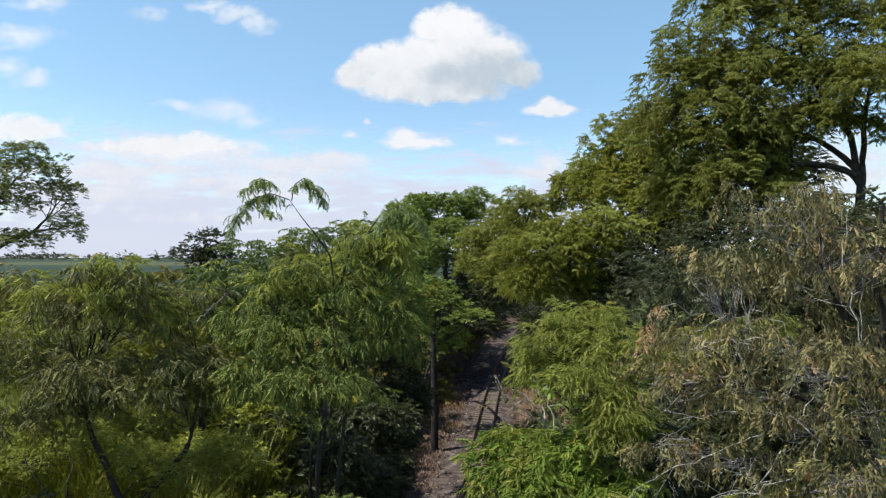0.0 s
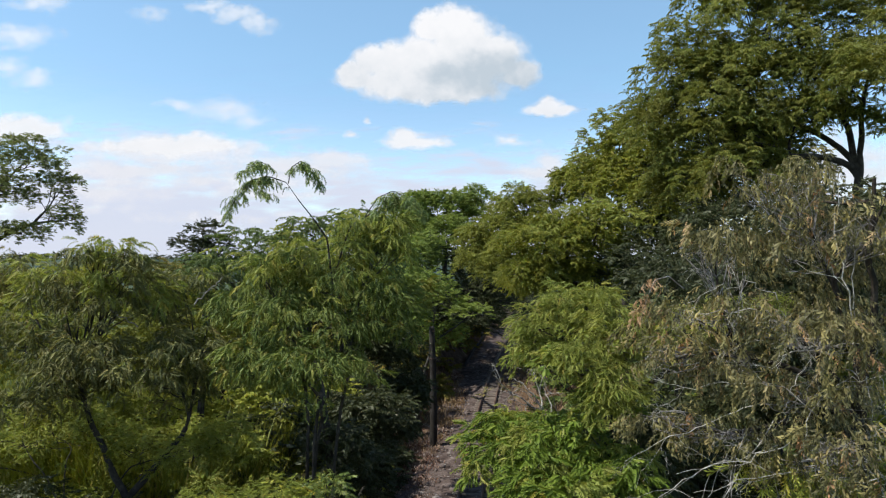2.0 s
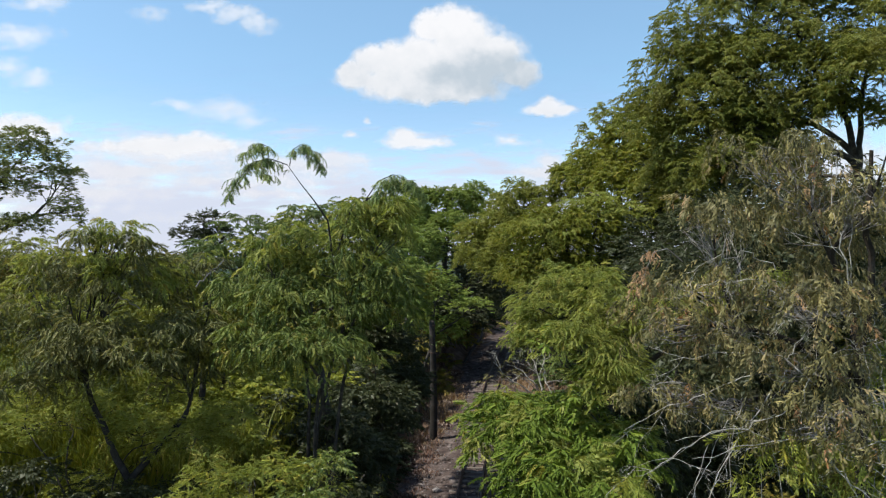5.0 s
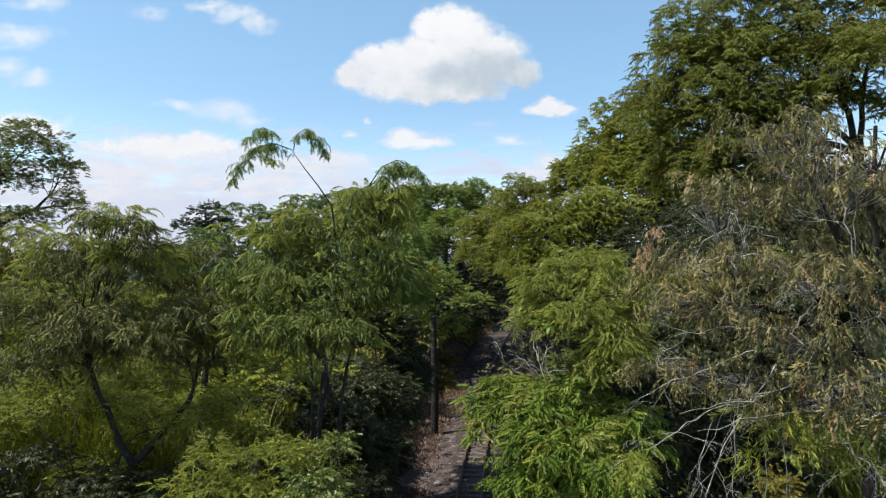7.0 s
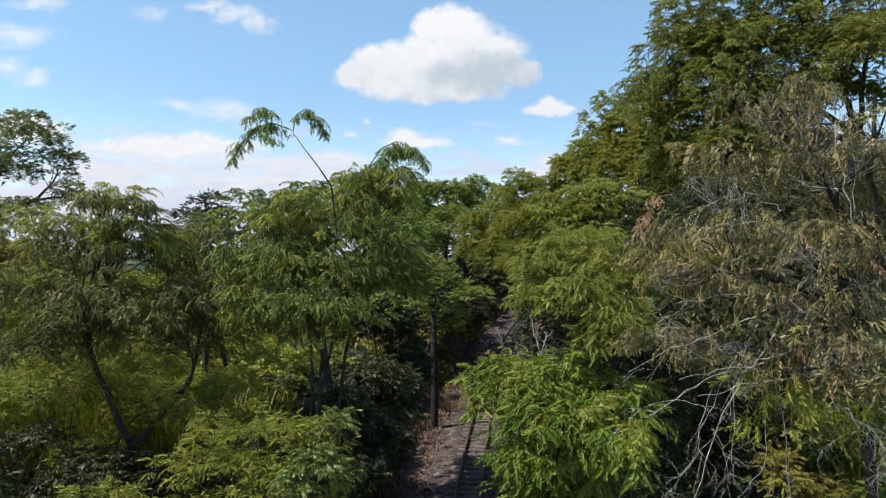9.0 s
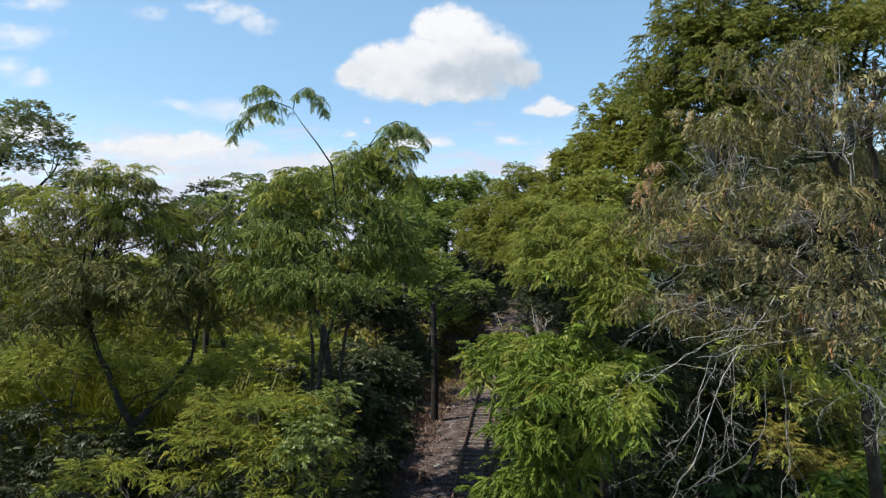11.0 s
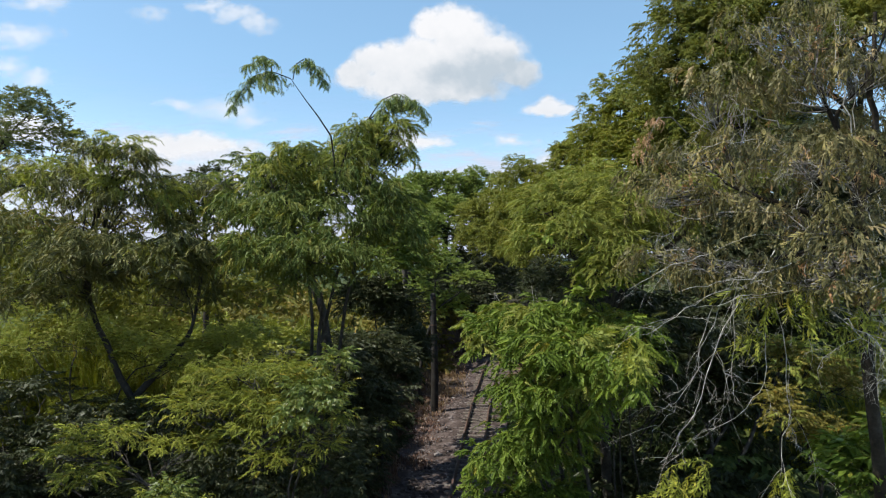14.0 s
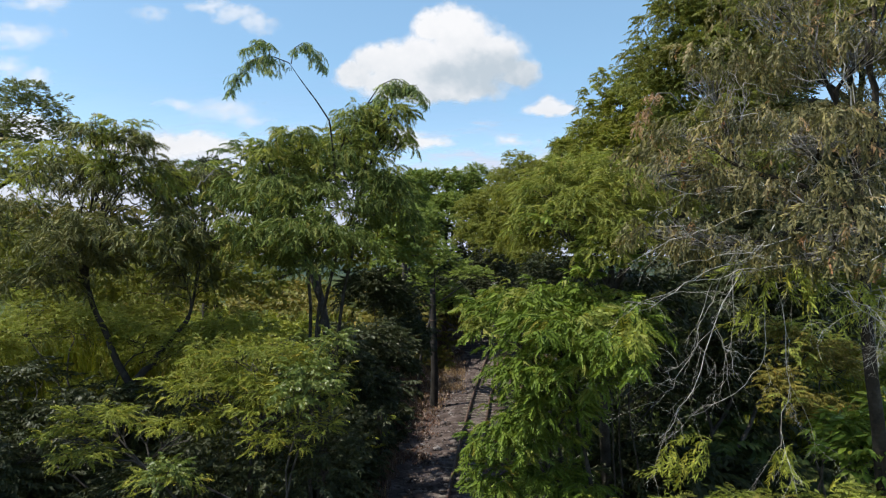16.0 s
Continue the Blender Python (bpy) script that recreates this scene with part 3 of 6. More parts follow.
def railway():
    bed_s = np.array([-3.6, -3.2, -2.6, -2.0, -1.5, -0.9, -0.3, 0.3, 0.9, 1.5, 2.1, 2.5])
    bed_z = np.array([-0.1, 0.03, 0.05, 0.06, 0.10, 0.13, 0.13, 0.13, 0.13, 0.09, 0.0, -0.1])
    ys = np.arange(-60, 105, 0.5)
    V = []
    for y in ys:
        for s, z in zip(bed_s, bed_z):
            V.append(along(y, s, z + 0.035 * math.sin(s * 7 + y * 3.1) * math.sin(y * 5.3 - s * 3) * (-3.4 < s < 2.3)))
    n = len(bed_s)
    i, j = np.meshgrid(np.arange(n - 1), np.arange(len(ys) - 1))
    Q = np.stack([j * n + i, j * n + i + 1, (j + 1) * n + i + 1, (j + 1) * n + i], -1).reshape(-1, 4)
    bed = mesh_object("ballast_bed", np.array(V), Q, STONE, smooth=True)
    tagged(bed, "grey crushed stone bed under the rails", "ballast", kind="structure")
    # loose stones on the bed
    r = np.random.default_rng(31)
    bm = bmesh.new()
    bmesh.ops.create_icosphere(bm, subdivisions=1, radius=1)
    base = np.array([v.co[:] for v in bm.verts])
    tri = np.array([[v.index for v in f.verts] for f in bm.faces])
    bm.free()
    base = base * (1 + 0.3 * np.sin(base[:, [1, 2, 0]] * 4))
    count = 4000
    y = 17 + 55 * r.random(count) ** 1.7
    s = np.where(r.random(count) < 0.6, r.normal(-1.9, 0.75, count), r.normal(0, 1.2, count))
    at = np.array([along(a, np.clip(b, -3.4, 2.5), 0.13 - 0.05 * max(0, abs(b) - 1.0) - 0.02) for a, b in zip(y, s)])
    size = r.uniform(0.03, 0.10, (count, 3)) * np.where(r.random((count, 1)) < 0.04, 2.2, 1.0) * np.array([1.2, 1, 0.7])
    W = (base[None] * size[:, None] + at[:, None]).reshape(-1, 3)
    T = (tri[None] + (np.arange(count) * len(base))[:, None, None]).reshape(-1, 3)
    stones = mesh_object("ballast_stones", W, np.zeros((0, 4), int), STONE_LOOSE, tris=T)
    tagged(stones, "loose angular grey ballast stones beside the rails", "stones", kind="stuff")
    # two rails with foot, web and head
    track = thing("railway_track", (float(line_x(20)), 20, 0), "single rusty narrow railway track on worn sleepers", "railway track")
    prof = 1.4 * np.array([(-0.055, 0), (0.055, 0), (0.055, 0.008), (0.012, 0.026), (0.010, 0.09), (0.032, 0.098), (0.032, 0.128), (-0.032, 0.128), (-0.032, 0.098), (-0.010, 0.09), (-0.012, 0.026), (-0.055, 0.012)])
    for side in (-0.53, 0.53):
        yy = np.arange(-60, 104, 1.0)
        V = np.array([along(y, side + p, 0.20 + h) for y in yy for p, h in prof])
        n = len(prof)
        i, j = np.meshgrid(np.arange(len(yy) - 1), np.arange(n), indexing="ij")
        k = (j + 1) % n
        Q = np.stack([i * n + j, i * n + k, (i + 1) * n + k, (i + 1) * n + j], -1).reshape(-1, 4)
        mesh_object("rail", V, Q, RUST, track, "brown rusted steel rail")
    # sleepers, each a worn block
    blocks = []
    for v in range(3):
        bm = bmesh.new()
        bmesh.ops.create_cube(bm, size=1)
        for w in bm.verts:
            w.co = Vector((w.co.x * 1.75, w.co.y * 0.2, w.co.z * 0.15)) + Vector(r.normal(size=3) * 0.012)
        bmesh.ops.bevel(bm, geom=bm.edges[:], offset=0.015, segments=1, affect="EDGES")
        me = bpy.data.meshes.new("sleeper")
        bm.to_mesh(me)
        bm.free()
        me.materials.append(SLEEPER_WOOD)
        blocks.append(me)
    y, k = -20.0, 0
    while y < 95:
        ob = new("sleeper", blocks[k % 3])
        slope = (line_x(y + 0.1) - line_x(y - 0.1)) / 0.2
        m = Matrix.Translation(along(y, r.normal() * 0.03, 0.115 + r.normal() * 0.008)) @ Matrix.Rotation(-math.atan(slope) + r.normal() * 0.015, 4, "Z")
        ob.parent = track
        ob.matrix_basis = Matrix.Translation(-track.location) @ m
        y += 0.62 + r.normal() * 0.02
        k += 1


railway()


# ---- telegraph pole ----
def telegraph_pole():
    x, y = -0.5, 35.9
    z = float(ground_z(x, y)) - 0.3
    pole = thing("telegraph_pole", (x, y, z), "dark weathered wooden pole beside the railway track", "pole")
    v, q = tube([(x, y, z), (x + 0.02, y, z + 2.5), (x - 0.03, y, z + 5), (x - 0.09, y, z + 7.2), (x - 0.092, y, z + 7.3), (x - 0.092, y, z + 7.31)], [0.25, 0.22, 0.19, 0.165, 0.13, 0.0], 10)
    shaft = mesh_object("shaft", v, q, POLE_WOOD, pole, smooth=True)
    for h, rad in ((5.4, 0.195), (7.0, 0.175)):
        v, q = tube([(x - 0.05, y, z + h), (x - 0.05, y, z + h + 0.08)], [rad, rad], 10)
        mesh_object("band", v, q, RUST, shaft, "rusty iron band")
    v, q = tube([(x - 0.2, y - 0.1, z + 6.3), (x - 0.7, y - 0.15, z + 6.22), (x - 1.15, y - 0.2, z + 6.1)], [0.022, 0.018, 0.015], 6)
    mesh_object("bracket", v, q, RUST, shaft, "thin iron bracket")


telegraph_pole()

# ---- trees and shrubs: crowns are given as lobes (x, y, z, and three half-widths) ----
A_LOBES = [
    (-1.15, 12.15, 11.79, 0.38, 0.32, 0.25),
    (-0.87, 12.15, 11.31, 0.29, 0.36, 0.43),
    (-2.02, 11.95, 10.58, 1.11, 0.89, 0.67),
    (-1.1, 12.15, 11.6, 0.46, 0.42, 0.34),
    (-1.6, 12.15, 11.28, 0.68, 0.59, 0.51),
    (-3.13, 11.95, 10.58, 0.67, 0.64, 0.61),
    (-3.17, 10.95, 9.21, 0.82, 0.69, 0.56),
    (-2.1, 10.6, 9.16, 0.86, 0.74, 0.56),
    (-1.04, 12.15, 9.93, 0.62, 0.76, 0.9),
    (-2.36, 11.45, 9.87, 1.17, 0.91, 0.64),
    (-3.91, 11.95, 10.02, 0.56, 0.56, 0.56),
    (-2.86, 11.75, 8.8, 0.74, 0.6, 0.42),
    (-1.8, 12.05, 11.7, 0.42, 0.36, 0.26),
    (-2.85, 12.0, 11.2, 0.66, 0.5, 0.3),
    (-3.55, 11.95, 10.95, 0.46, 0.4, 0.3),
]
B_LOBES = [
    (-6.19, 11.25, 11.13, 0.52, 0.43, 0.34),
    (-6.04, 11.25, 10.95, 0.79, 0.67, 0.54),
    (-5.82, 11.55, 10.41, 0.75, 0.65, 0.54),
    (-7.22, 11.55, 10.52, 1.02, 0.81, 0.59),
    (-5.44, 12.95, 10.48, 0.96, 0.75, 0.54),
    (-6.47, 11.95, 10.24, 1.33, 1, 0.67),
    (-5.82, 10.95, 9.26, 1.33, 0.89, 0.46),
    (-4.64, 11.55, 9.34, 0.81, 0.67, 0.54),
    (-7.86, 11.55, 9.44, 0.86, 0.75, 0.65),
    (-6.72, 10.75, 9, 0.7, 0.6, 0.5),
    (-5.23, 12.45, 8.45, 0.93, 0.75, 0.58),
    (-8.82, 12.45, 10.65, 0.7, 0.7, 0.7),
    (-6.79, 11.55, 8.75, 1.18, 0.83, 0.48),
    (-5.36, 11.95, 9.02, 1, 0.75, 0.5),
    (-7.69, 11.45, 8.37, 0.75, 0.61, 0.48),
]
C_LOBES = [
    (-17.28, 25.4, 15.3, 1.77, 1.29, 0.82),
    (-17.96, 25.2, 13.99, 1.28, 1.05, 0.82),
    (-16.23, 25.6, 14.03, 1, 0.97, 0.95),
    (-15.5, 25, 12.69, 0.79, 0.74, 0.7),
    (-20.34, 26, 14.67, 1.69, 1.57, 1.45),
    (-19.47, 25.5, 12.25, 1.42, 1.18, 0.95),
    (-17.24, 25, 12.12, 1.16, 0.79, 0.42),
]
D_LOBES = [
    (-8.3, 21.5, 12.0, 0.72, 0.6, 0.5),
    (-8.75, 21.3, 11.5, 0.66, 0.55, 0.43),
    (-7.8, 21.6, 11.5, 0.56, 0.55, 0.5),
    (-8.3, 21.5, 11.3, 0.7, 0.6, 0.45),
    (-8.31, 21.4, 10.92, 0.79, 0.58, 0.36),
]
E_LOBES = [
    (-3.01, 9.75, 7.17, 1, 0.66, 0.33),
    (-2.01, 9.15, 6.72, 0.51, 0.45, 0.38),
    (-3.66, 9.55, 6.76, 0.8, 0.57, 0.34),
    (-5.18, 9.25, 6.35, 0.65, 0.44, 0.24),
    (-5.59, 9.15, 6.12, 0.43, 0.33, 0.24),
    (-5.2, 8.85, 5.88, 0.49, 0.35, 0.21),
    (-3.82, 8.35, 5.74, 0.47, 0.34, 0.22),
    (-3.8, 9.05, 6.28, 0.51, 0.37, 0.24),
    (-2.42, 8.95, 6.06, 0.42, 0.31, 0.21),
    (-2.01, 9.75, 7.08, 0.45, 0.41, 0.36),
    (-2.68, 9.25, 6.48, 0.6, 0.45, 0.3),
    (-1.72, 8.95, 6.23, 0.25, 0.23, 0.21),
    (-3.09, 9.45, 6.78, 0.53, 0.39, 0.25),
]
G_LOBES = [
    (0.04, 38, 8.6, 1.58, 1.32, 1.06),
    (1.75, 37, 7.82, 1.44, 1.03, 0.62),
    (-0.68, 38.5, 9.1, 1.43, 1.34, 1.25),
    (0.22, 39, 6.18, 1.37, 1.23, 1.08),
    (-1.41, 39, 6.54, 1.08, 1.27, 1.45),
]
H1_LOBES = [
    (-0.55, 66, 16.5, 3.79, 3.06, 2.32),
    (3.21, 68, 17.09, 3.03, 2.58, 2.14),
    (0.34, 62, 13.43, 4.02, 3.3, 2.59),
    (-3.2, 64, 15.57, 2.37, 2.31, 2.25),
]
H2_LOBES = [
    (6.43, 44.5, 15.13, 2.47, 1.94, 1.4),
    (4.62, 47, 13.82, 2.18, 1.96, 1.74),
    (6.09, 45, 12.88, 2.92, 2.4, 1.88),
    (3.06, 50, 12.58, 2.09, 2.09, 2.09),
    (4.55, 45.95, 10.5, 2.4, 2.2, 1.5),
    (3.55, 49.95, 11.4, 2.32, 2.32, 2.32),
    (5.9, 41.95, 9.7, 1.7, 1.8, 1.3),
]
H3_LOBES = [
    (-2.28, 56, 11.68, 3.11, 2.98, 2.85),
    (-4.52, 58, 13.84, 2.42, 2.42, 2.42),
    (-2.7, 54, 8.17, 2.25, 2.38, 2.5),
    (-1.87, 24, 11.42, 1.11, 1.11, 1.11),
    (-1.92, 22, 10.09, 1.02, 1.12, 1.22),
    (-1.47, 23, 9.18, 0.85, 0.96, 1.07),
]
I1_LOBES = [
    (12.67, 26, 21.66, 2.65, 2.29, 1.93),
    (10.63, 26, 19.61, 2.05, 1.75, 1.45),
    (15.43, 25, 21.04, 2.55, 2.2, 1.85),
    (11.96, 25.5, 18.63, 2.6, 2.25, 1.89),
    (10.16, 27, 17.8, 2.13, 1.88, 1.63),
    (13.53, 24.5, 18.8, 2.04, 1.82, 1.59),
    (15.41, 22, 17.64, 1.22, 1.53, 1.84),
    (15.57, 26, 23.7, 3.0, 2.4, 1.3),
    (17.39, 23, 20.69, 1.49, 1.6, 1.71),
    (11.23, 26, 16.36, 2.65, 2.17, 1.69),
    (13.38, 25.5, 15.79, 1.89, 1.6, 1.3),
]
I2_LOBES = [
    (10.27, 34, 17.56, 2.52, 2.13, 1.73),
    (10.44, 44, 16.93, 2.24, 2.14, 2.04),
    (10.42, 38, 16.53, 2.47, 2.11, 1.76),
    (11.45, 32, 16.02, 2.67, 2.22, 1.78),
    (9.84, 45, 16.01, 1.67, 1.67, 1.67),
    (10.52, 31, 14.15, 2.59, 2.01, 1.44),
    (8.8, 45.5, 17.2, 0.8, 0.8, 0.6),
]
J_LOBES = [
    (7.42, 29, 12.9, 2.28, 1.65, 1.02),
    (4.95, 29.5, 11.83, 2.05, 1.6, 1.15),
    (6.28, 30, 12.25, 2.22, 1.81, 1.39),
    (3.92, 29, 10.48, 1.21, 1.14, 1.08),
    (6.01, 30, 10.45, 2.5, 1.95, 1.39),
]
K_LOBES = [
    (2.46, 10.37, 10.36, 0.79, 0.55, 0.32),
    (1.85, 10.20, 9.99, 0.63, 0.51, 0.39),
    (2.68, 9.78, 10.00, 0.66, 0.56, 0.46),
    (1.63, 10.03, 9.51, 0.39, 0.40, 0.43),
    (2.22, 9.35, 9.53, 0.72, 0.60, 0.49),
    (2.82, 9.35, 9.62, 0.49, 0.47, 0.45),
    (2.53, 8.92, 9.03, 0.60, 0.55, 0.51),
    (1.58, 10.6, 9.75, 0.32, 0.36, 0.3),
    (1.5, 10.3, 9.3, 0.28, 0.3, 0.25),
]
K2_LOBES = [
    (3.89, 9, 10.17, 0.67, 0.44, 0.21),
    (4.72, 9, 10.34, 0.5, 0.37, 0.23),
    (3.57, 9.5, 9.62, 0.53, 0.42, 0.31),
]
I3_LOBES = [
    (11.72, 24.5, 14.49, 2.04, 1.59, 1.14),
    (10.78, 27, 14.55, 2, 1.63, 1.25),
    (13.81, 25, 14.78, 1.16, 1.04, 0.93),
    (15.16, 23.5, 18.5, 1.52, 1.42, 1.31),
    (14.15, 24, 16.87, 1.56, 1.28, 1),
    (12.4, 24.5, 16.53, 1.82, 1.48, 1.14),
    (15.38, 23.5, 16.86, 0.98, 0.82, 0.65),
    (16.75, 23, 16.22, 0.85, 0.85, 0.85),
]
L_LOBES = [
    (1.68, 9.55, 8.1, 0.85, 0.61, 0.37),
    (0.9, 9.75, 7.81, 0.38, 0.38, 0.38),
    (1.79, 8.75, 7.75, 0.82, 0.63, 0.45),
    (2.58, 8.95, 8.06, 0.58, 0.46, 0.33),
    (1.27, 8.85, 7.16, 0.58, 0.53, 0.48),
    (1.81, 8.45, 7.32, 0.55, 0.49, 0.43),
    (2.28, 8.45, 7.4, 0.39, 0.37, 0.35),
    (1.79, 8.75, 6.69, 0.49, 0.45, 0.41),
    (2.71, 8.55, 7.78, 0.36, 0.34, 0.32),
    (0.9, 9.05, 6.28, 0.4, 0.44, 0.47),
    (1.44, 9.15, 6.25, 0.51, 0.51, 0.51),
    (0.93, 9.15, 5.49, 0.38, 0.44, 0.49),
    (1.53, 9.15, 5.4, 0.68, 0.58, 0.47),
    (2.03, 8.75, 5.39, 0.49, 0.41, 0.33),
    (1.7, 8.0, 7.85, 0.46, 0.42, 0.32),
    (2.35, 7.6, 7.75, 0.4, 0.38, 0.36),
    (1.95, 9.75, 8.2, 0.6, 0.45, 0.3),
    (1.4, 10.9, 8.1, 0.7, 0.55, 0.32),
    (0.8, 10.7, 7.95, 0.4, 0.4, 0.3),
    (2.3, 11.1, 8.05, 0.6, 0.5, 0.3),
    (1.5, 11.6, 7.8, 0.75, 0.5, 0.35),
]
M_LOBES = [
    (4.53, 7.35, 11.36, 0.89, 0.72, 0.55),
    (3.54, 7.75, 11.2, 0.58, 0.51, 0.43),
    (3.24, 7.55, 10.38, 0.68, 0.54, 0.36),
    (4.12, 7.15, 10.38, 0.84, 0.66, 0.46),
    (4.15, 6.6, 10.19, 0.45, 0.45, 0.45),
    (2.74, 7.35, 9.92, 0.48, 0.43, 0.38),
    (3.57, 7.35, 9.78, 0.75, 0.58, 0.41),
    (4.15, 6.95, 9.53, 0.78, 0.62, 0.45),
    (2.77, 7.25, 9.16, 0.54, 0.42, 0.3),
    (3.47, 7.15, 9.02, 0.73, 0.52, 0.3),
    (4.1, 6.55, 8.88, 0.55, 0.43, 0.31),
    (4.1, 6.3, 9.17, 0.34, 0.4, 0.46),
    (5.06, 6.95, 11.42, 0.65, 0.62, 0.58),
    (4.23, 7.55, 12.06, 0.85, 0.63, 0.42),
    (5.25, 7.75, 10.3, 0.75, 0.7, 0.8),
]
F1_LOBES = [
    (-1.89, 21.95, 5.08, 1.02, 1.02, 1.02),
    (-2.46, 19.95, 6.17, 0.93, 0.83, 0.74),
    (-1.51, 25.95, 5.36, 0.96, 1.02, 1.08),
    (-2.15, 27.95, 6.65, 1.17, 1.17, 1.17),
    (-2.73, 23.95, 7.41, 1.11, 1.06, 1),
]
F2_LOBES = [
    (-2.24, 16.95, 4.99, 0.79, 0.83, 0.87),
    (-2.55, 15.95, 6.11, 0.74, 0.7, 0.67),
    (-2.3, 19.95, 4.31, 0.55, 0.7, 0.85),
    (-2.25, 14.95, 4.61, 0.63, 0.66, 0.7),
]
F3_LOBES = [
    (-2.67, 12.95, 3.73, 0.84, 0.78, 0.72),
    (-2.11, 14.95, 3.64, 0.56, 0.63, 0.7),
    (-2.49, 13.95, 4.64, 0.58, 0.58, 0.58),
]
N1_LOBES = [
    (5.45, 9.45, 7.58, 0.4, 0.44, 0.48),
    (6.17, 9.75, 7.17, 0.54, 0.54, 0.54),
    (5.04, 8.95, 6.89, 0.33, 0.4, 0.46),
    (5.79, 9.15, 6.42, 0.43, 0.43, 0.43),
]
N2_LOBES = [
    (5.35, 7.55, 6.35, 0.42, 0.42, 0.42),
    (5.34, 7.95, 6.59, 0.3, 0.3, 0.3),
    (6.08, 7.95, 6.59, 0.44, 0.44, 0.44),
]
N3_LOBES = [
    (2.54, 7.35, 5.66, 0.41, 0.31, 0.21),
    (3.07, 7.15, 5.82, 0.47, 0.32, 0.17),
    (3.57, 6.95, 5.93, 0.52, 0.34, 0.17),
    (4.22, 6.75, 6.06, 0.5, 0.35, 0.19),
    (5.13, 6.95, 5.97, 0.52, 0.38, 0.23),
    (3.68, 6.35, 6.01, 0.71, 0.47, 0.24),
]
O1_LOBES = [
    (-13.42, 20, 10.22, 1.3, 0.97, 0.65),
    (-12.32, 22, 10.4, 1.22, 0.87, 0.51),
    (-10.77, 24, 10.42, 1.11, 0.83, 0.56),
    (-15.27, 20, 10.03, 1.11, 1.02, 0.93),
]
O2_LOBES = [
    (-3.53, 17, 11.89, 0.95, 0.75, 0.55),
    (-2.4, 18, 12, 1, 0.83, 0.67),
    (-4.47, 17, 11.5, 0.79, 0.67, 0.55),
    (-2.74, 17, 11.03, 1.42, 1.1, 0.79),
    (-5.1, 16, 11.12, 0.89, 0.78, 0.67),
    (-5.34, 15, 10.66, 0.83, 0.7, 0.56),
    (-3.67, 15, 10.38, 1.25, 0.97, 0.7),
    (-6.31, 15, 10.38, 0.83, 0.7, 0.56),
    (-4.07, 14, 10.06, 1.04, 0.84, 0.65),
]
V_LOBES = [
    (0.4, 53, 6.0, 2.3, 2.2, 1.9),
    (3.43, 56, 10.64, 2.59, 2.34, 2.08),
    (2.6, 55, 6.07, 3.06, 2.55, 2.04),
    (-0.22, 58, 7.93, 3.23, 2.96, 2.69),
    (4.78, 60, 7.25, 2.22, 2.22, 2.22),
    (0.89, 60, 10.4, 2.9, 2.9, 2.7),
    (3.22, 62, 8.26, 2.6, 2.6, 2.6),
]
R1_LOBES = [
    (6.24, 17, 10.4, 1.1, 0.95, 0.79),
    (8.11, 18, 11, 1.33, 1.08, 0.83),
    (5.58, 16, 9.27, 0.74, 0.74, 0.74),
]
W_LOBES = [
    (-1.9, 8.85, 7.08, 0.37, 0.35, 0.33),
    (-2.13, 8.75, 6.85, 0.29, 0.31, 0.33),
    (-3.7, 8.25, 5.89, 0.19, 0.27, 0.35),
    (-1.7, 9.55, 7.47, 0.27, 0.24, 0.22),
]
U3_LOBES = [
    (-7.75, 12.5, 7.47, 1.28, 0.91, 0.53),
    (-6.33, 12.7, 7.19, 0.71, 0.62, 0.53),
    (-4.99, 12.3, 7.05, 0.69, 0.6, 0.52),
    (-9.93, 12.6, 7.21, 0.94, 0.88, 0.82),
    (-8.72, 12.9, 7.87, 0.84, 0.66, 0.48),
]
R5_LOBES = [
    (10.1, 13.95, 8.98, 0.78, 0.65, 0.52),
    (9.84, 14.95, 9.13, 0.7, 0.63, 0.56),
    (9.86, 12.95, 8.07, 0.72, 0.72, 0.72),
    (9.71, 13.95, 8.27, 0.91, 0.84, 0.78),
    (9.38, 12.95, 7.23, 0.72, 0.72, 0.72),
    (9.7, 14.95, 8.51, 0.83, 0.76, 0.7),
    (9.37, 12.45, 6.25, 0.7, 0.7, 0.7),
    (8.9, 12.95, 6.5, 0.48, 0.54, 0.6),
]
E2_LOBES = [
    (-7.46, 10.31, 5.91, 0.67, 0.55, 0.43),
    (-8.6, 10.91, 6.03, 0.82, 0.71, 0.61),
    (-6.71, 9.91, 5.66, 0.74, 0.56, 0.37),
    (-7.15, 9.51, 5.54, 0.71, 0.53, 0.36),
    (-7.97, 11.3, 6.55, 0.85, 0.63, 0.42),
    (-6.38, 11.3, 6.13, 1.06, 0.74, 0.42),
    (-4.99, 11.5, 6.17, 0.75, 0.59, 0.43),
    (-4.28, 9.55, 5.07, 1.33, 0.93, 0.53),
    (-2.73, 9.75, 5.45, 1, 0.77, 0.54),
    (-1.84, 9.85, 5.5, 0.55, 0.64, 0.73),
    (-3.57, 10.05, 5.72, 0.94, 0.68, 0.42),
]
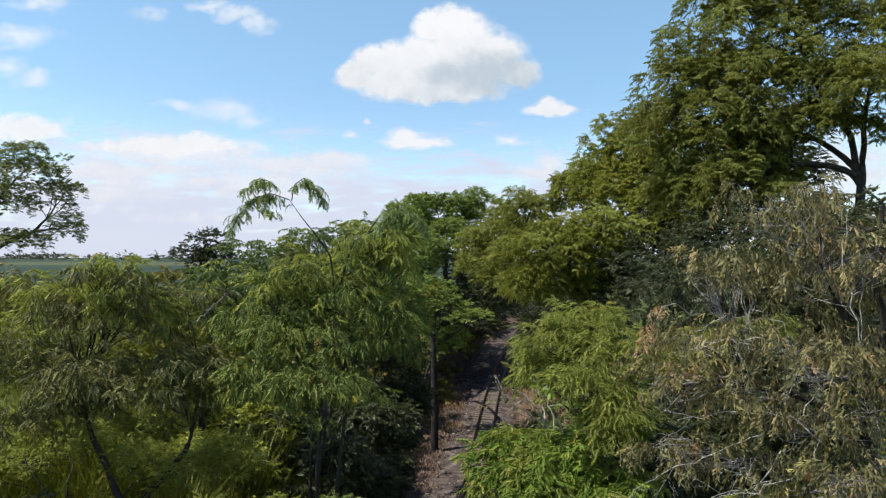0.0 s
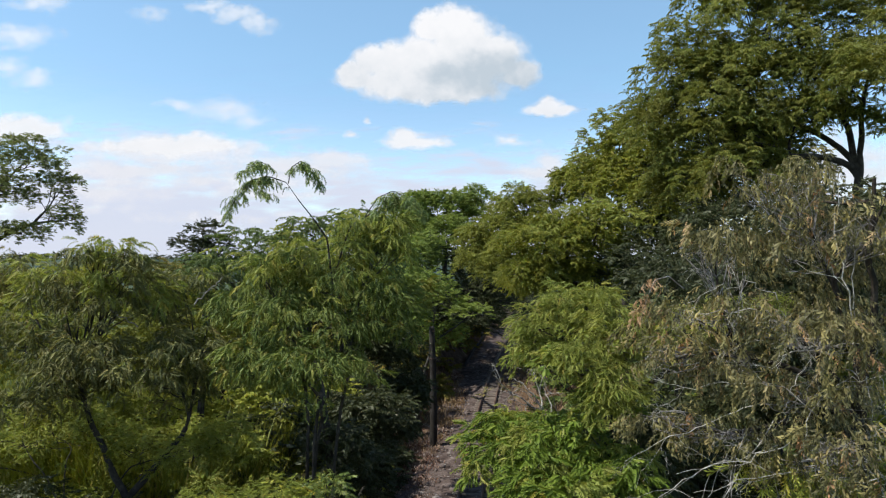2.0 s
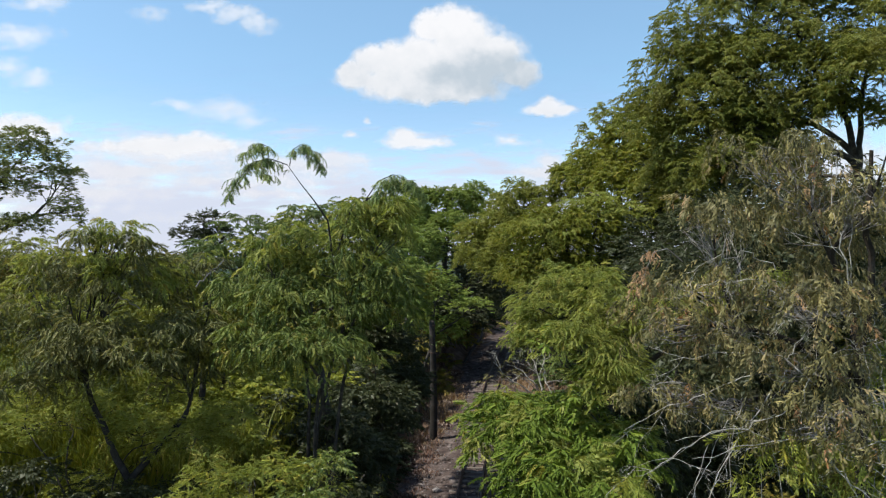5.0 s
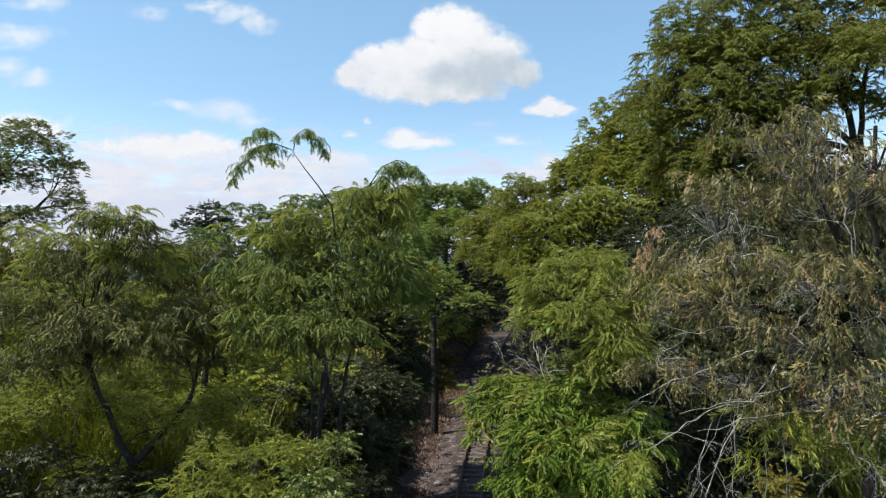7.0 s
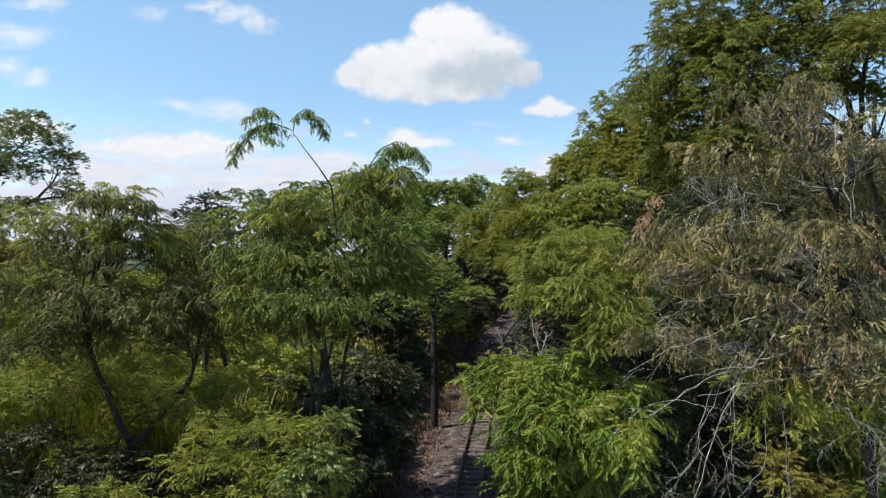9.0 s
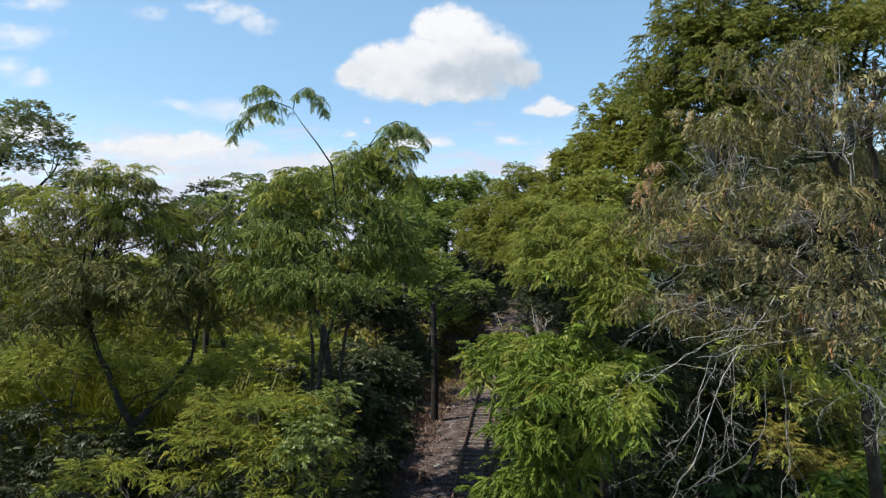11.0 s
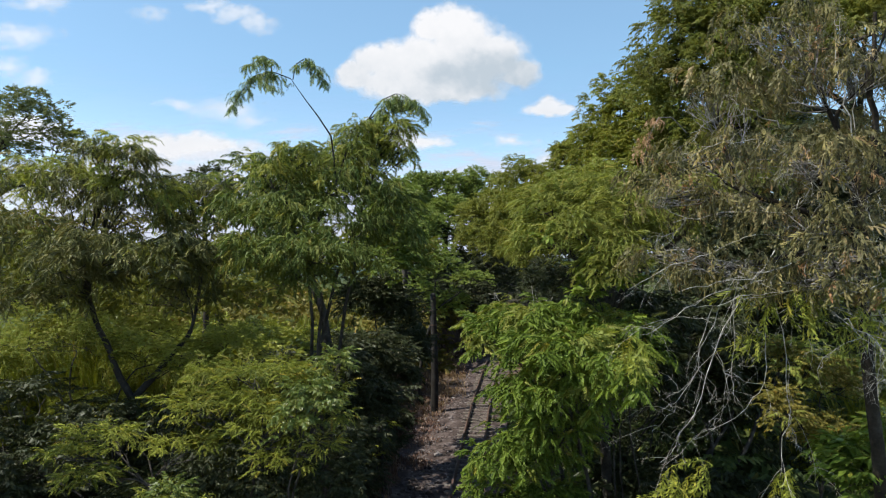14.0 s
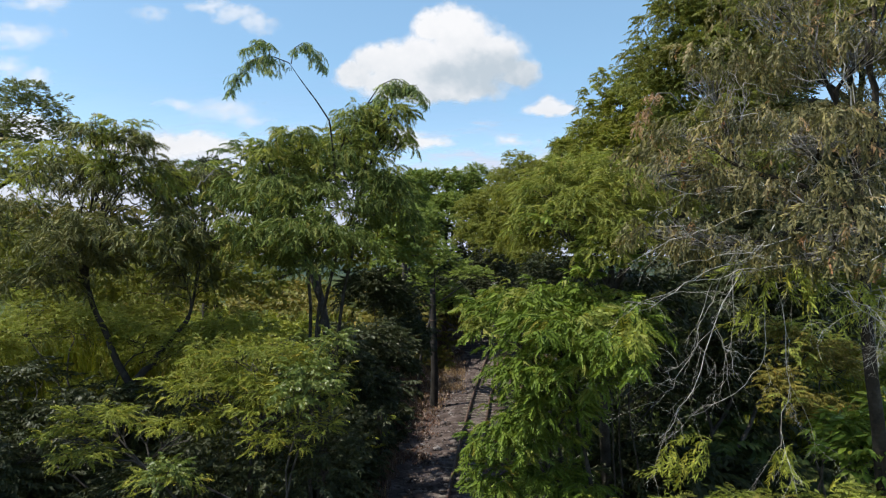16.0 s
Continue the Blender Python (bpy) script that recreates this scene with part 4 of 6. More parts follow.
O4_LOBES = [
    (-15.19, 23.95, 9.19, 2, 1.45, 0.89),
    (-13.04, 24.95, 8.97, 2.09, 1.51, 0.93),
    (-10.91, 25.95, 8.97, 1.93, 1.45, 0.96),
    (-7.94, 24.95, 8.97, 1.85, 1.39, 0.93),
    (-4.95, 23.95, 9.19, 1.78, 1.45, 1.11),
    (-3.44, 25.95, 8.97, 1.69, 1.57, 1.45),
    (-15.96, 21.95, 8.96, 1.84, 1.43, 1.02),
    (-2.31, 29.95, 9.55, 1.39, 1.53, 1.67),
    (-14.5, 19.95, 7.93, 1.67, 1.2, 0.74),
    (-13.28, 20.95, 7.82, 1.56, 1.12, 0.68),
    (-10.95, 20.95, 7.74, 1.56, 1.12, 0.68),
    (-8.39, 19.95, 7.8, 1.3, 0.97, 0.65),
    (-6.35, 19.95, 8.02, 1.11, 0.93, 0.74),
]
X_LOBES = [
    (2.59, 6.75, 6.74, 0.19, 0.14, 0.09),
    (2.9, 6.75, 6.74, 0.22, 0.17, 0.13),
    (3.87, 6.85, 6.65, 0.1, 0.13, 0.16),
    (3.52, 6.85, 8.73, 0.19, 0.14, 0.1),
    (3.91, 6.75, 8.82, 0.16, 0.13, 0.09),
    (4.41, 6.55, 8.64, 0.15, 0.14, 0.12),
    (4.19, 6.65, 8.7, 0.16, 0.12, 0.09),
    (2.14, 6.95, 8.2, 0.13, 0.11, 0.1),
    (3.57, 6.95, 8.27, 0.16, 0.13, 0.1),
]
R3_LOBES = [
    (6.79, 12.41, 9.31, 0.7, 0.58, 0.46),
    (2.81, 11.25, 5.87, 0.58, 0.6, 0.63),
    (3.05, 10.95, 5.13, 0.56, 0.56, 0.56),
    (4.96, 12.75, 6.07, 1.07, 0.95, 0.83),
    (6.37, 12.95, 6.02, 1.08, 0.96, 0.84),
    (5.76, 12.95, 6.87, 1.2, 0.9, 0.6),
    (3.93, 11.45, 6.77, 0.53, 0.59, 0.64),
    (6.21, 10.95, 8.6, 0.82, 0.66, 0.51),
    (3.39, 10.45, 8.22, 0.78, 0.63, 0.49),
    (4.78, 11.45, 7.73, 0.96, 0.8, 0.64),
    (3.23, 9.95, 7.51, 0.46, 0.51, 0.56),
    (6.1, 11.95, 8.13, 0.89, 0.78, 0.67),
    (7.93, 12.95, 7.59, 1.08, 0.9, 0.72),
    (5.64, 12.95, 8.55, 1.08, 0.9, 0.72),
    (6.5, 13.2, 9.9, 1.0, 0.8, 0.75),
    (7.4, 13.4, 10.9, 1.1, 0.9, 0.8),
    (8.7, 13.7, 11.6, 1.1, 0.9, 0.8),
    (9.6, 14.0, 10.6, 1.1, 0.9, 0.9),
    (8.3, 13.5, 9.6, 1.1, 0.9, 0.8),
    (9.4, 13.6, 9.3, 1.0, 0.8, 0.7),
    (7.3, 13.0, 9.0, 1.0, 0.8, 0.7),
    (10.4, 15.0, 9.2, 1.0, 0.9, 0.8),
    (6.2, 12.6, 9.3, 0.8, 0.7, 0.6),
]
U1_LOBES = [
    (-9.7, 14.45, 7.04, 1.08, 0.87, 0.67),
    (-8.79, 14.95, 7.25, 1.11, 0.9, 0.7),
    (-7.36, 15.45, 7.34, 1.01, 0.83, 0.65),
    (-6.9, 13.95, 6.58, 0.91, 0.78, 0.65),
    (-5.65, 13.45, 6.91, 0.75, 0.69, 0.63),
    (-7.14, 12.75, 5.95, 0.95, 0.71, 0.47),
    (-4.6, 12.95, 7.23, 0.72, 0.66, 0.6),
    (-10.78, 13.45, 6.79, 1, 1, 1),
]
O3_LOBES = [
    (-10.71, 15.95, 9.22, 1.33, 1.04, 0.74),
    (-9.21, 16.45, 9.01, 1.38, 1.03, 0.69),
    (-7.37, 16.45, 9.08, 1.22, 0.96, 0.69),
    (-5.67, 15.95, 9.08, 0.89, 0.85, 0.82),
    (-9.51, 15.45, 8.35, 1.44, 1.04, 0.65),
    (-7.5, 15.45, 8.21, 1.15, 0.9, 0.65),
    (-11.71, 14.95, 8.64, 1.25, 1.11, 0.97),
    (-5.59, 14.95, 8.16, 0.83, 0.73, 0.63),
]
R2_LOBES = [
    (12.14, 23.9, 12.68, 2.45, 1.84, 1.22),
    (14.19, 22.9, 12.7, 2.34, 1.76, 1.17),
    (15.61, 21.9, 12.4, 1.84, 1.48, 1.12),
    (11.22, 25.9, 12.38, 1.93, 1.51, 1.08),
    (9.61, 17.91, 9.7, 1.5, 1.13, 0.75),
    (8.44, 17.91, 9.53, 1.17, 0.92, 0.67),
    (11.11, 17.91, 9.7, 1.5, 1.17, 0.83),
    (12.12, 30, 14.62, 2.5, 2.02, 1.53),
    (14.14, 29, 13.97, 2.42, 1.95, 1.48),
    (14.1, 19.89, 11.3, 1.48, 1.39, 1.3),
    (15.31, 19.89, 11.85, 1.67, 1.67, 1.67),
]
R2_MORE_LOBES = [
    (12.9, 19.89, 10.74, 1.3, 1.11, 0.93),
    (10.11, 22, 11.93, 1.84, 1.53, 1.22),
    (12.56, 22, 12.54, 1.84, 1.53, 1.22),
    (9.18, 25, 11.54, 1.62, 1.39, 1.16),
    (13.94, 21, 12.49, 1.75, 1.56, 1.36),
    (10.49, 20, 10.59, 2.22, 1.76, 1.3),
    (8.68, 21, 9.77, 1.75, 1.46, 1.17),
    (12.23, 17, 11.5, 1.42, 1.34, 1.26),
    (10.17, 16, 10.46, 1.33, 1.11, 0.89),
    (10.79, 15, 9.96, 1.25, 1.11, 0.97),
    (10.85, 19, 11.51, 1.41, 1.14, 0.88),
    (8.0, 24, 10.5, 1.6, 1.3, 1.2),
    (9.6, 27, 10.3, 1.8, 1.5, 1.3),
    (13.0, 24, 10.9, 2.0, 1.6, 1.4),
    (11.4, 21, 10.0, 1.6, 1.3, 1.2),
    (14.6, 22, 10.6, 1.8, 1.5, 1.3),
]
S_LOBES = [
    (6.83, 33.95, 8.38, 1.89, 1.58, 1.26),
    (8.78, 32, 11.27, 1.78, 1.48, 1.19),
    (9.94, 31, 11.85, 1.72, 1.51, 1.29),
    (11.53, 34, 13.15, 1.89, 1.73, 1.58),
    (12.79, 34, 13.15, 2.21, 1.89, 1.58),
    (7.83, 33, 10.66, 1.84, 1.53, 1.22),
    (8.79, 30, 9.89, 1.67, 1.39, 1.11),
    (13.64, 33, 12.49, 1.84, 1.68, 1.53),
    (16.2, 33, 14.9, 2.1, 1.7, 1.7),
    (17.0, 33, 17.6, 2.1, 1.7, 1.8),
    (19.0, 33, 16.2, 2.0, 1.7, 1.7),
    (14.6, 34, 16.4, 1.8, 1.6, 1.5),
    (19.4, 34, 19.2, 2.0, 1.7, 1.5),
    (5.2, 31, 7.2, 1.3, 1.3, 1.5),
    (6.4, 36, 7.4, 1.6, 1.5, 1.7),
]

# the tall trees on the right of the line
tree("tall_tree", "tall spreading legume tree with feathery green crown", "tree", (16.8, 25.0), I1_LOBES + I3_LOBES, FAR_FEATHER, LEAF_CROWN, BARK_DARK, 15, 1, core=8, mains=5, size=1.0, girth=0.2, twig=0.025, inner=0.4, under=0.9, crotch=(16.83, 24.5, 14.26), young=0.1)
tree("tall_tree", "tall green tree further along the line", "tree", (11.5, 38), I2_LOBES, FAR_SOFT, LEAF_YELLOW, BARK_DARK, 17, 2, core=4, girth=0.3, twig=0.03, under=0.9, young=0.1)
tree("roadside_tree", "yellowish green feathery tree leaning over the railway", "tree", (8.2, 31), J_LOBES, FAR_FEATHER, LEAF_YELLOW, BARK_DARK, 18, 3, core=6, girth=0.16, twig=0.02, under=1.0, young=0.15)
tree("distant_tree", "rounded green tree at the bend of the line", "tree", (0.5, 66), H1_LOBES, FAR_LEAFY, LEAF_FAR, BARK_DARK, 14, 4, core=6, girth=0.3, twig=0.03, size=1.15, under=1.0)
tree("distant_tree", "rusty olive feathery tree over the line", "tree", (7.5, 46), H2_LOBES, FAR_SOFT, LEAF_RUST, BARK_DARK, 14, 5, core=4, girth=0.25, twig=0.03, size=1.1, under=1.0)
tree("distant_tree", "green tree beside the line behind the pole", "tree", (-3, 44), H3_LOBES, FAR_LEAFY, LEAF_FAR, BARK_DARK, 12, 6, core=5, girth=0.22, twig=0.03, size=0.95, under=1.0)
# dark leaf colour stands in for the deep shade along the line
tree("distant_tree", "dark shaded tree closing the line", "tree", (-1, 58), V_LOBES + [(6.0, 56, 8.5, 3, 4, 2.2), (8.2, 66, 8.5, 3.2, 4, 2.4), (9.8, 70, 6.0, 1.9, 2, 2.6), (8.9, 64, 7.3, 1.5, 1.6, 1.6)], FAR_LEAFY, LEAF_DARK_SHADED, BARK_DARK, 5, 7, girth=0.22, twig=0.03, size=1.2)
SHADE_LOBES = []
for y in (60, 67, 75, 84, 94):
    x = float(line_x(y))
    SHADE_LOBES += [(x - 3.0, y, 5.0, 2.2, 2.8, 1.9), (x - 1.2, y + 5, 7.4, 2.4, 2.8, 1.3)]
SHADE_LOBES += [(11.3, 103, 3.6, 2.6, 2, 3.2), (14.2, 104, 4, 2.6, 2, 3.2), (8.4, 100, 5, 2.4, 2, 3.4)]
# darkened leaves paint the tunnel of shade where the line disappears
tree("distant_tree", "leafy tree arching over the line, leaves darkened as shade", "tree", (2.2, 62), SHADE_LOBES, FAR_LEAFY, LEAF_DARK_SHADED, BARK_DARK, 2.8, 49, girth=0.16, twig=0.02, size=1.5, under=0.9)
tree("young_tree", "small light green tree around the wooden pole", "tree", (-1.2, 38.6), G_LOBES, FAR_LEAFY, LEAF_FAR, BARK_DARK, 13, 8, girth=0.1, twig=0.015, size=0.8)
# backing trees: the shade of the wood is put into their leaf colour
tree("green_tree", "dark shaded tree behind the half-bare tree", "tree", (7, 17.5), R1_LOBES, FAR_FEATHER, LEAF_DARK_SHADED, BARK_DARK, 16, 9, girth=0.15)
tree("green_tree", "tree in the wood behind, leaves darkened as shade", "tree", (12, 22), R2_LOBES + R2_MORE_LOBES, FAR_LEAFY, LEAF_DARK_SHADED, BARK_DARK, 5, 39, girth=0.2, size=0.95)
tree("shaded_tree", "dark shaded tree under the spreading crown", "tree", (9.0, 33), S_LOBES, FAR_LEAFY, LEAF_DARK_SHADED, BARK_DARK, 11, 67, girth=0.12, twig=0.02, under=0.9)

# the left of the line
tree("airy_tree", "open tree with crooked limbs at the field edge", "tree", (-20.5, 26), C_LOBES, FAR_LEAFY, LEAF_AIRY, BARK_DARK, 52, 10, girth=0.16, twig=0.02, inner=0.25, size=0.42, under=0.9)
tree("feathery_tree", "olive tree in the row behind the forked tree", "tree", (-9.2, 16.2), O3_LOBES, FAR_FEATHER, LEAF_CROWN, BARK_DARK, 20, 40, girth=0.045, size=0.8, young=0.12)
tree("dark_tree", "small dark round tree at the field edge", "tree", (-8.6, 21.6), D_LOBES, FAR_LEAFY, LEAF_DARK_SHADED, BARK_DARK, 44, 11, girth=0.1, size=0.42)
tree("shrub", "low green shrubs along the field", "shrub", (-12.5, 21.5), O1_LOBES, FAR_FEATHER, LEAF_OLIVE, BARK, 16, 12, girth=0.08)
tree("feathery_tree", "green tree behind with feathery leaves", "tree", (-3.5, 17.5), O2_LOBES, FAR_FEATHER, LEAF_GREEN, BARK, 20, 13, girth=0.12, size=0.85, young=0.15)
tree_a = tree("feathery_tree", "green tree with drooping feathery leaves and a tall shoot", "tree", (-2.6, 12.5), A_LOBES, FEATHER_LONG, LEAF_WEEP, BARK_DARK, 17, 14, size=0.86, inner=0.35, up=0.1, limb=0.3, girth=0.06, stems=4, crotch=(-2.13, 11.95, 7.69), young=0.3)
tree_b = tree("feathery_tree", "olive green tree with drooping feathery leaves on a forked trunk", "tree", (-6.5, 12.3), B_LOBES, FEATHER_LONG, LEAF_FORKED, BARK_DARK, 13, 15, size=0.84, up=0.15, limb=0.26, girth=0.105, crotch=(-6.26, 12.25, 6.25), forks=[(-6.99, 12.05, 8.18), (-5.13, 12.35, 7.65)], young=0.24)
tree("shrub", "yellow green feathery shrub on the cutting's edge", "shrub", (-3.6, 9.4), E_LOBES, FERNY, LEAF_SUNNY, BARK, 26, 16, inner=0.12, under=0.1, girth=0.05, stems=3, up=0.45, young=0.22, size=0.8)
# shade beneath the yellow green shrub, put into the leaf colour
tree("shrub", "dark shaded shrub below the yellow green shrub", "shrub", (-3.9, 9.9), E2_LOBES, LEAFY, LEAF_DARK_SHADED, BARK, 24, 45, girth=0.04, stems=2, size=1.0)
tree("leafy_shrub", "olive small-leaved shrub before the forked trunk", "shrub", (-6.2, 11.8), U3_LOBES, LEAFY, LEAF_YELLOW, BARK, 70, 47, girth=0.03, stems=2, size=0.46, young=0.55)
tree("glossy_shrub", "glossy green broad-leaved shrub among the ferny leaves", "shrub", (-2.3, 9.3), W_LOBES, LEAFY, LEAF_GLOSSY, BARK, 60, 43, girth=0.03, stems=2, size=0.7)
tree("feathery_tree", "row of small green trees at the field edge", "tree", (-9, 25), O4_LOBES, FAR_LEAFY, LEAF_CROWN, BARK_DARK, 8, 44, girth=0.1, size=1.3)
# three bank shrubs with the shade they stand in put into their leaves
tree("shrub", "leafy shrub beside the line, leaves darkened as shade", "shrub", (-2.6, 24), F1_LOBES, LEAFY, LEAF_DARK_SHADED, BARK, 40, 17, girth=0.06, stems=2, size=1.4)
tree("shrub", "leafy shrub on the bank, leaves darkened as shade", "shrub", (-2.6, 16.5), F2_LOBES, LEAFY, LEAF_DARK_SHADED, BARK, 45, 18, girth=0.06, stems=2, size=1.2)
tree("shrub", "low shrub on the bank, leaves darkened as shade", "shrub", (-2.6, 13.8), F3_LOBES, LEAFY, LEAF_DARK_SHADED, BARK, 45, 19, girth=0.05, stems=2, size=1.1)

# part of this shrub's sunlit brightness is put into its leaf colour
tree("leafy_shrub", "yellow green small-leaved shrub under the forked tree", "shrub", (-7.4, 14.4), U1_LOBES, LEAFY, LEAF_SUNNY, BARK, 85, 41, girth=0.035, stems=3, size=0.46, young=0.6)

# out of view, added only to cast shade on the near left bank
tree("feathery_tree", "unseen tree added to shade the left bank", "tree", (-10.3, 7.2), [(-9.6, 7.4, 8.6, 1.9, 1.9, 1.2), (-11.2, 6.4, 9.2, 1.9, 1.9, 1.3), (-9.8, 5.4, 8.4, 1.8, 1.8, 1.2), (-10.6, 7.0, 10.2, 1.5, 1.5, 1.0), (-8.9, 6.2, 7.4, 1.3, 1.3, 1.0), (-7.9, 7.6, 8.6, 1.4, 1.3, 0.9)], FAR_LEAFY, LEAF_GREEN, BARK, 7, 48, girth=0.14)

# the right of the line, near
# dark backing for the half-bare tree: shade painted as leaf colour
tree("leafy_shrub", "dark leafy shrub in the shade of the half-bare tree", "shrub", (5.0, 11.6), R3_LOBES, LEAFY, LEAF_DARK_SHADED, BARK, 23, 42, girth=0.06, stems=2, size=1.4)
# sunlit look comes partly from the brighter leaf colour
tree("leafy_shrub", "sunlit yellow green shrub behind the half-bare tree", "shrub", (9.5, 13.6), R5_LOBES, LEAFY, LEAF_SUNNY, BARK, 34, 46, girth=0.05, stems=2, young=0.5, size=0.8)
tree("feathery_tree", "bright green young tree with feathery leaves", "tree", (3.0, 10.3), K_LOBES + K2_LOBES, FEATHER, LEAF_YOUNG_LIT, BARK, 38, 20, girth=0.09, size=0.64, young=0.12, up=0.2)
tree("feathery_shrub", "bright green shrub with drooping feathery leaves by the rails", "shrub", (2.2, 8.9), L_LOBES, FEATHER_BROAD, LEAF_BRIGHT, BARK, 20, 21, girth=0.06, stems=3, young=0.12, size=0.85, up=0.2)
half_bare = tree("half_bare_tree", "half-bare tree with grey drooping leaves and pale twigs", "tree", (5.9, 7.6), M_LOBES, HANGING, LEAF_GREY, BARK_PATCHED, 13, 22, size=0.98, clump=0.34, mains=7, girth=0.075, sub=24, inner=0.2, crotch=(5.07, 7.25, 9.02), twig_bark=BARK_PALE, twig=0.005)
tree("climber_shrub", "small-leaved green shrub under the half-bare tree", "shrub", (5.8, 9.8), N1_LOBES, LEAFY, LEAF_OLIVE, BARK, 75, 23, girth=0.03, stems=2, young=0.15, size=0.6)
tree("broad_leaved_shrub", "glossy broad-leaved shrub under the half-bare tree", "shrub", (5.7, 7.9), N2_LOBES, BROAD, LEAF_BRIGHT, BARK, 40, 24, girth=0.03)
tree("climber", "glossy green climber with broad leaves on the young tree", "climber", (3.1, 9.7), [(2.35, 9.05, 9.0, 0.34, 0.26, 0.42), (2.15, 9.1, 8.6, 0.32, 0.26, 0.34), (1.75, 9.3, 9.4, 0.24, 0.2, 0.28), (2.75, 9.1, 8.75, 0.3, 0.25, 0.3)], BROAD, LEAF_BRIGHT, BARK, 46, 71, girth=0.02, stems=2, size=0.62, young=0.25)
tree("ferny_shrub", "low ferny green shrubs on the bank top", "shrub", (3.8, 6.9), N3_LOBES, FERNY, LEAF_SUNNY, BARK, 30, 25, girth=0.03, stems=2, young=0.3)


# ---- undergrowth on the banks and the land beside the line ----
def undergrowth(name, label, s_from, s_to, y_from, y_to, count, size, sprays, leaf, per_m2, seed, scale=1.0):
    r = np.random.default_rng(seed)
    y = r.uniform(y_from, y_to, count)
    x = line_x(y) + r.uniform(s_from, s_to, count)
    z = ground_z(x, y)
    h = r.uniform(0.5, 1.0, count) * size
    w = h * r.uniform(0.8, 1.4, count)
    lobes = np.stack([x, y, z + h * 0.35, w, w, h], 1)
    P, yaw, pitch = scatter(lobes, per_m2 * 0.72, r, 0.3)
    v, q = crown_mesh(sprays, P, yaw, pitch, r.uniform(0.8, 1.5, len(P)) * scale, r)
    tagged(mesh_object(name, v, q, leaf), label, "undergrowth", kind="stuff")


# undergrowth with the dark leaf has its shade put into the colour
undergrowth("undergrowth", "dark leafy undergrowth on the shaded bank", -7.5, -4.6, 12, 36, 50, 1.0, LEAFY, LEAF_DARK_SHADED, 5, 50, 2.0)
undergrowth("undergrowth", "leafy undergrowth further along the shaded bank", -8, -4.6, 36, 90, 40, 1.6, FAR_LEAFY, LEAF_OLIVE, 2, 51, 2.1)
undergrowth("undergrowth", "leafy undergrowth on the sunlit bank", 4.2, 12, 12, 40, 50, 1.3, FAR_LEAFY, LEAF_GREEN, 4, 52, 1.3)
undergrowth("undergrowth", "shaded undergrowth further along the sunlit bank", 4.2, 12, 40, 95, 40, 1.8, FAR_LEAFY, LEAF_DARK_SHADED, 2, 53, 2.1)
undergrowth("undergrowth", "dark shaded undergrowth below the half-bare tree", 3.0, 9, 7.5, 13, 30, 0.5, LEAFY, LEAF_DARK_SHADED, 12, 54, 1.5)
undergrowth("undergrowth", "dark shaded undergrowth below the forked trees", -9, -3.2, 8, 14, 40, 0.7, LEAFY, LEAF_DARK_SHADED, 12, 55, 1.5)
undergrowth("undergrowth", "leafy growth on the steep bank below the bright shrub, darkened as shade", 1.9, 4.2, 7.5, 15, 34, 0.9, LEAFY, LEAF_DARK_SHADED, 11, 57, 1.4)
undergrowth("undergrowth", "leafy growth along the sunny bank of the cutting, darkened as shade", 2.4, 5.2, 14, 28, 34, 1.0, LEAFY, LEAF_DARK_SHADED, 8, 58, 1.7)
undergrowth("undergrowth", "shady bushes close along the shaded side of the track", -9.0, -6.2, 52, 92, 26, 2.4, FAR_LEAFY, LEAF_DARK_SHADED, 1.6, 65, 1.9)
undergrowth("undergrowth", "low growth at the foot of the shaded bank, darkened as shade", -5.6, -4.0, 15, 35, 40, 0.65, LEAFY, LEAF_DARK_SHADED, 9, 66, 1.6)
undergrowth("undergrowth", "low green weeds on the sunlit bank beside the rails", 2.3, 4.6, 25, 40, 22, 0.8, LEAFY, LEAF_GREEN, 7, 68, 1.7)
# bushes brightened by leaf colour to look sunlit
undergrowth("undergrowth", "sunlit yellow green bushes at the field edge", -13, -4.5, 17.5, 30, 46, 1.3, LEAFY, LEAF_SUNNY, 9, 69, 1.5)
undergrowth("undergrowth", "green hedge growth along the field", -30, -8, 34, 60, 36, 1.6, FAR_LEAFY, LEAF_OLIVE, 2, 56, 2.0)


